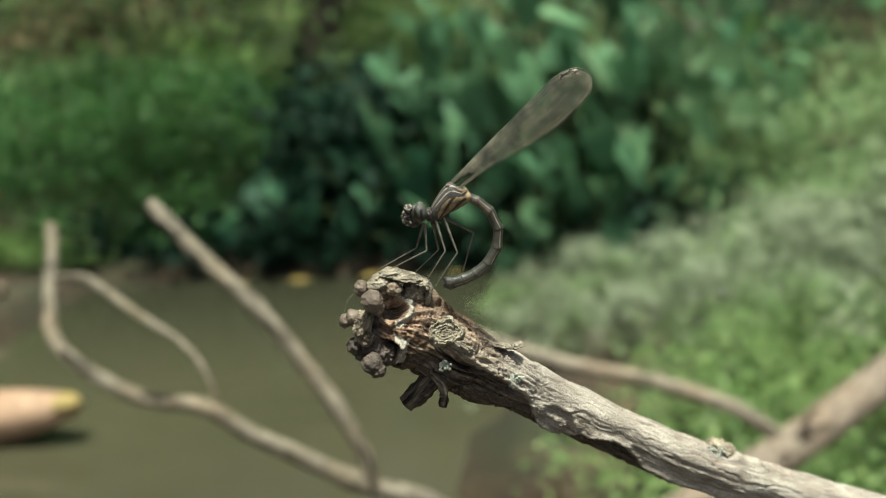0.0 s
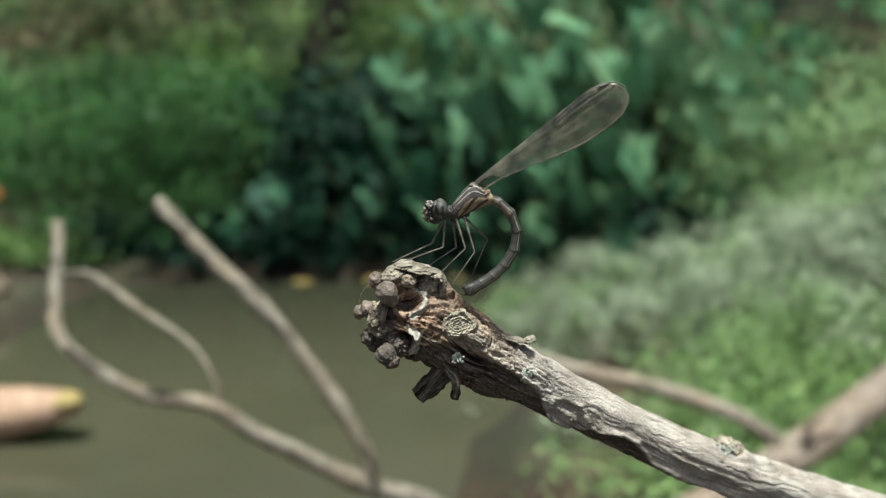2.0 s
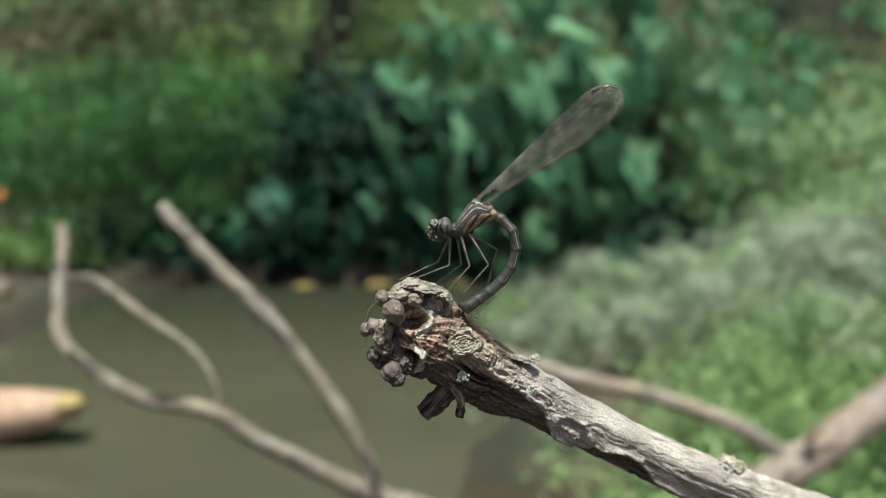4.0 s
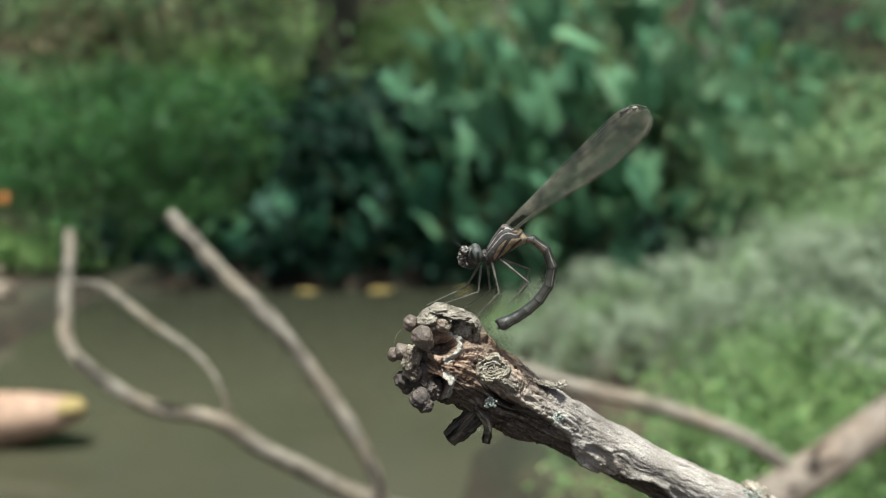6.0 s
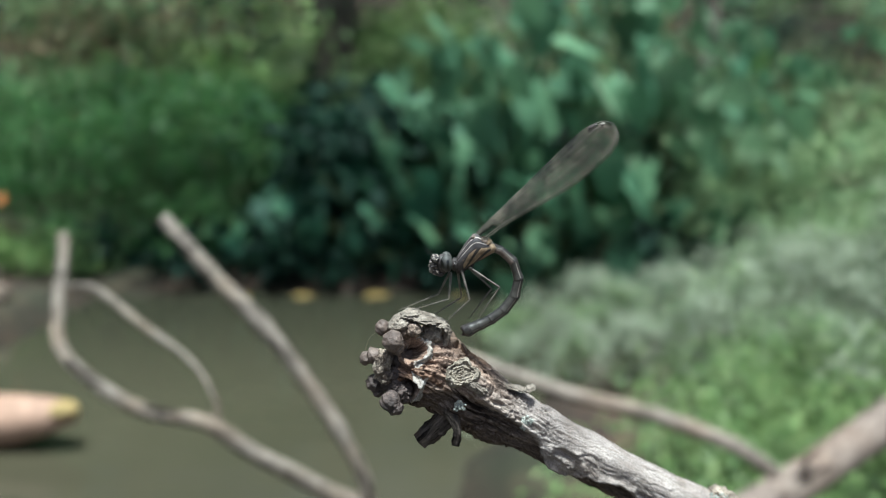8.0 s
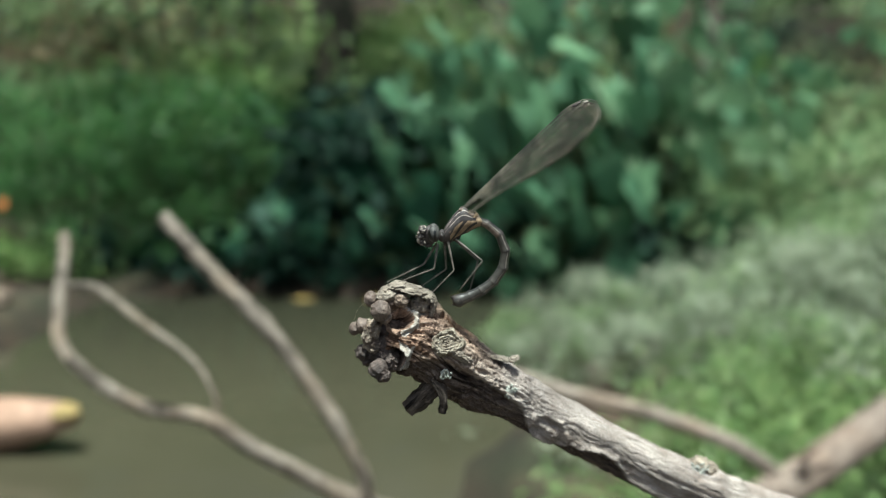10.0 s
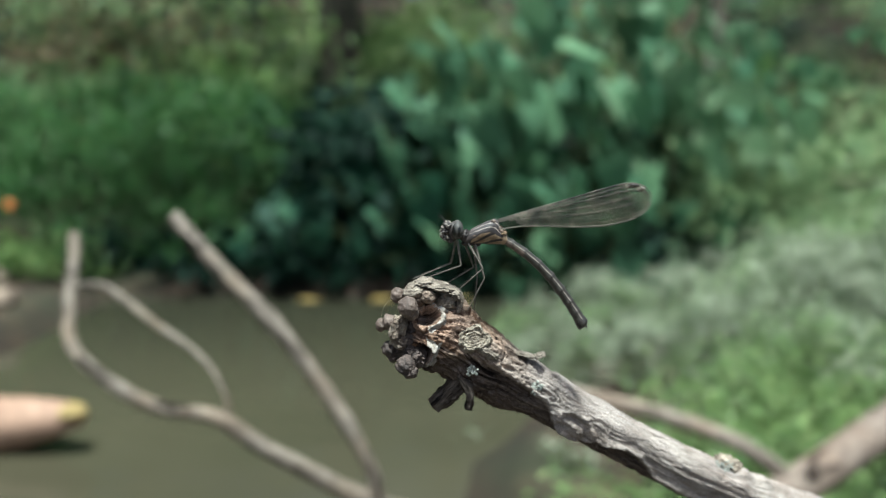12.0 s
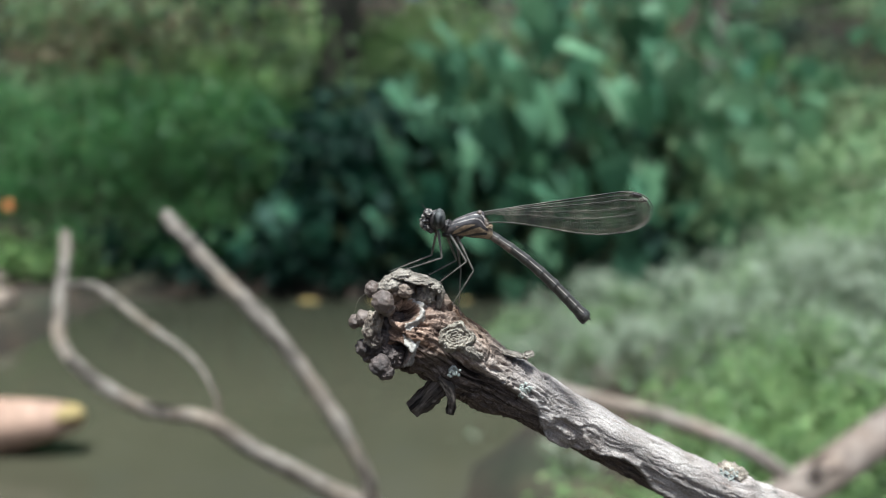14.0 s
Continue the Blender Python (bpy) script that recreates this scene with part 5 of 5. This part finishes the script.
            part("ovipositor", tube(spline([(step * 0.4, 0, -0.65, 0.2), (step * 0.9, 0, -0.75, 0.17), (step * 1.15, 0, -0.5, 0.06)], 4) * MM, 8), SHELL, ob)
        joints.append(ob)
    # wings, on one hinge that lifts and turns them
    wings = empty("wings")
    wings.parent = fly
    for s in (-1, 1):
        build_wing(wings, s, 22.4, False)
        build_wing(wings, s, 22.1, True)
    # legs
    limbs = []
    for name, pair in LEGS.items():
        for n, (hip, a, b, foot) in enumerate(pair):
            femur = part("femur", shaft(a, 0.165, 0.115, 7, n), LEG, fly, f"{name.replace('_', ' ')} thigh")
            tibia = part("tibia", shaft(b, 0.10, 0.055, 11, n + 5), LEG, fly, f"{name.replace('_', ' ')} shin")
            limbs.append((femur, tibia, Vector(hip), a, b, foot, name, n))
    tagged(fly, "brown damselfly with folded clear wings perched on the branch end", "damselfly")
    return fly, head, joints, wings, limbs


FLY, HEAD, JOINTS, WINGS, FLY_LEGS = build_damselfly()


def eased(rows, t):
    """The rows' values at t: a smooth curve through them that does not overshoot."""
    times = [r[0] for r in rows]
    if t <= times[0]:
        return np.array(rows[0][1:], float)
    if t >= times[-1]:
        return np.array(rows[-1][1:], float)
    i = max(k for k in range(len(rows) - 1) if times[k] <= t)
    v = [np.array(rows[k][1:], float) for k in (max(i - 1, 0), i, i + 1, min(i + 2, len(rows) - 1))]
    q = [times[k] for k in (max(i - 1, 0), i, i + 1, min(i + 2, len(rows) - 1))]
    h, u = q[2] - q[1], (t - q[1]) / (q[2] - q[1])
    d = (v[2] - v[1]) / h
    d0 = (v[1] - v[0]) / (q[1] - q[0]) if q[1] > q[0] else d * 0
    d1 = (v[3] - v[2]) / (q[3] - q[2]) if q[3] > q[2] else d * 0
    m0 = np.where(d0 * d > 0, 2 * d0 * d / (d0 + d + 1e-12), 0)
    m1 = np.where(d1 * d > 0, 2 * d1 * d / (d1 + d + 1e-12), 0)
    return (2 * u ** 3 - 3 * u * u + 1) * v[1] + (u ** 3 - 2 * u * u + u) * h * m0 + (3 * u * u - 2 * u ** 3) * v[2] + (u ** 3 - u * u) * h * m1


def along(start, way):
    """The pose of a leg joint that starts at a place and runs along a way."""
    x = way.normalized()
    z = x.cross(Vector((0, 1, 0))).normalized()
    y = z.cross(x)
    return Matrix.Translation(start * MM) @ Matrix((x, y, z)).transposed().to_4x4()


def motions():
    # seconds; base of the abdomen, x and z in millimetres; tilt of the body; tilt and sideways swing of the wings, in degrees
    body = [
        (0, 6.36, 587.24, 33.1, 41.9, 12), (0.5, 6.31, 587.27, 33.4, 41.9, 11), (1, 6.29, 587.25, 33.6, 42.0, 12), (1.5, 6.32, 587.38, 34.4, 43.3, 10), (2, 7.23, 586.21, 28.0, 36.7, 6), (2.5, 7.02, 586.67, 32.2, 42.1, 5),
        (3, 6.97, 586.80, 31.8, 41.9, 4), (5.5, 6.57, 586.94, 36.0, 46.5, 0), (6, 6.82, 587.08, 36.4, 45.8, 0), (6.5, 6.71, 586.66, 35.0, 45.4, 0), (7, 6.78, 586.66, 34.4, 45.0, 0), (7.5, 6.77, 586.84, 34.9, 46.4, 0),
        (8, 6.83, 586.84, 35.5, 45.0, 0), (10.5, 7.17, 586.81, 31.4, 43.9, 0), (11, 7.01, 586.24, 26.6, 41.4, 5), (11.2, 7.25, 585.7, 20.8, 36.5, 8), (11.3, 7.28, 585.4, 18.6, 33.1, 10), (11.5, 7.40, 584.45, 10.8, 24.9, 12),
        (12, 6.98, 583.75, 4.8, 14.3, 11), (12.5, 7.06, 583.26, 1.0, 10.8, 11), (13, 7.05, 583.08, 0.2, 9.1, 11), (13.5, 7.15, 583.10, 0.1, 8.0, 10), (14, 7.07, 583.06, 0, 6.7, 10)]
    # seconds; slope of the abdomen at its base, a third and two thirds of the way, and its tip, in degrees
    curl = [
        (0, -28, -77, -138, -168), (0.5, -25, -83, -143, -168), (1, -27, -79, -137, -156), (1.5, -25, -81, -133, -149), (2, -28, -82, -135, -152), (2.5, -22, -80, -131, -139), (3, -32, -88, -130, -130), (5.5, -33, -88, -147, -174),
        (6, -16, -81, -135, -153), (6.5, -30, -89, -137, -164), (7, -24, -85, -143, -149), (7.5, -26, -88, -148, -174), (8, -24, -83, -140, -155)]
    curl += [
        (10.5, -24, -79, -139, -159), (11, -33, -90, -116, -116), (11.2, -32, -72, -99, -101), (11.3, -25, -61, -83, -83), (11.5, -28, -43, -56, -65), (12, -31, -42, -54, -57), (12.5, -34, -45, -52, -49), (13, -35, -42, -47, -44),
        (13.5, -34, -41, -44, -49), (14, -33, -38, -45, -45)]
    # seconds; where the two hind feet are, x and z in millimetres
    feet = [
        (0, 1.9, 576.0, 5.6, 577.2), (0.5, 4.0, 577.7, 5.1, 577.5), (1, 3.6, 577.0, 4.9, 577.2), (1.5, 3.3, 576.5, 4.7, 576.9), (2, 2.2, 575.2, 5.0, 575.8), (2.5, 1.2, 574.8, 5.4, 575.2), (3, 1.8, 575.2, 5.6, 575.6), (5.5, 4.0, 577.8, 7.0, 578.0),
        (6, 4.2, 577.6, 6.4, 577.6), (6.5, 4.3, 577.5, 5.9, 577.4), (7, 4.8, 577.3, 5.5, 577.1), (7.5, 5.0, 577.4, 4.6, 576.8), (8, 5.1, 577.4, 4.0, 576.6), (10.5, 4.6, 577.3, 6.2, 575.7), (11, 6.3, 574.1, 3.0, 575.0), (11.2, 2.6, 573.8, 3.1, 572.9),
        (11.5, 2.0, 573.8, 3.1, 572.3), (14, 2.5, 574.0, 3.4, 572.7)]
    # seconds; roll of the folded wings, in degrees
    roll = [(0, -38), (1, -38), (1.5, -38), (2, -24), (2.5, -40), (3, -44), (5.5, -45), (8, -45), (10.5, -43), (11, -38), (11.5, -26), (12, -22), (14, -14)]
    moves = {}
    put = lambda ob, t, m: moves.setdefault(ob, []).append((t, m))
    length = sum(SEGMENTS)
    for n in range(141):
        t = n / 10
        x, z, tilt, wing, swing = eased(body, t)
        here = pose(x * MM, FLY_Y, z * MM, 0, -tilt, 0)
        put(FLY, t, here)
        put(HEAD, t, pose(-6.1 * MM, 0, 1.4 * MM, 0, 0.72 * tilt, 0))
        put(WINGS, t, pose(HINGE[0] * MM, 0, HINGE[1] * MM, float(eased(roll, t)[0]), -(wing - 1.6 - tilt), swing))
        slope = np.polyfit((0.06, 0.33, 0.67, 0.94), eased(curl, t), 3)
        at = Vector((0, 0, 0))
        done = 0.0
        for step, ob in zip(SEGMENTS, JOINTS):
            a = np.polyval(slope, (done + step / 2) / length) - tilt
            done += step
            put(ob, t, pose(*at * MM, 0, -a, 0))
            at = at + Vector((math.cos(radians(a)), 0, math.sin(radians(a)))) * step
        hind = eased(feet, t)
        back = here.inverted()
        for femur, tibia, hip, a, b, foot, name, side in FLY_LEGS:
            y = (-1.6, 1.2)[side]
            goal = Vector(foot) if foot else Vector((hind[2 * side], y, hind[2 * side + 1]))
            goal = back @ (Vector((goal.x, FLY_Y / MM + goal.y, goal.z)) * MM) / MM
            d = goal - hip
            far = min(d.length, (a + b) * 0.995)
            bend = (a * a + far * far - b * b) / (2 * a * far)
            rise = a * math.sqrt(max(0.0, 1 - bend * bend))
            out = back.to_3x3() @ Vector((1.0, 0.25 * (-1, 1)[side], -0.1))
            w = d.normalized()
            out = (out - w * out.dot(w)).normalized()
            knee = hip + w * a * bend + out * rise
            put(femur, t, along(hip, knee - hip))
            end = hip + w * far
            put(tibia, t, along(knee, end - knee))
    for ob, rows in moves.items():
        walk(ob, rows)


motions()
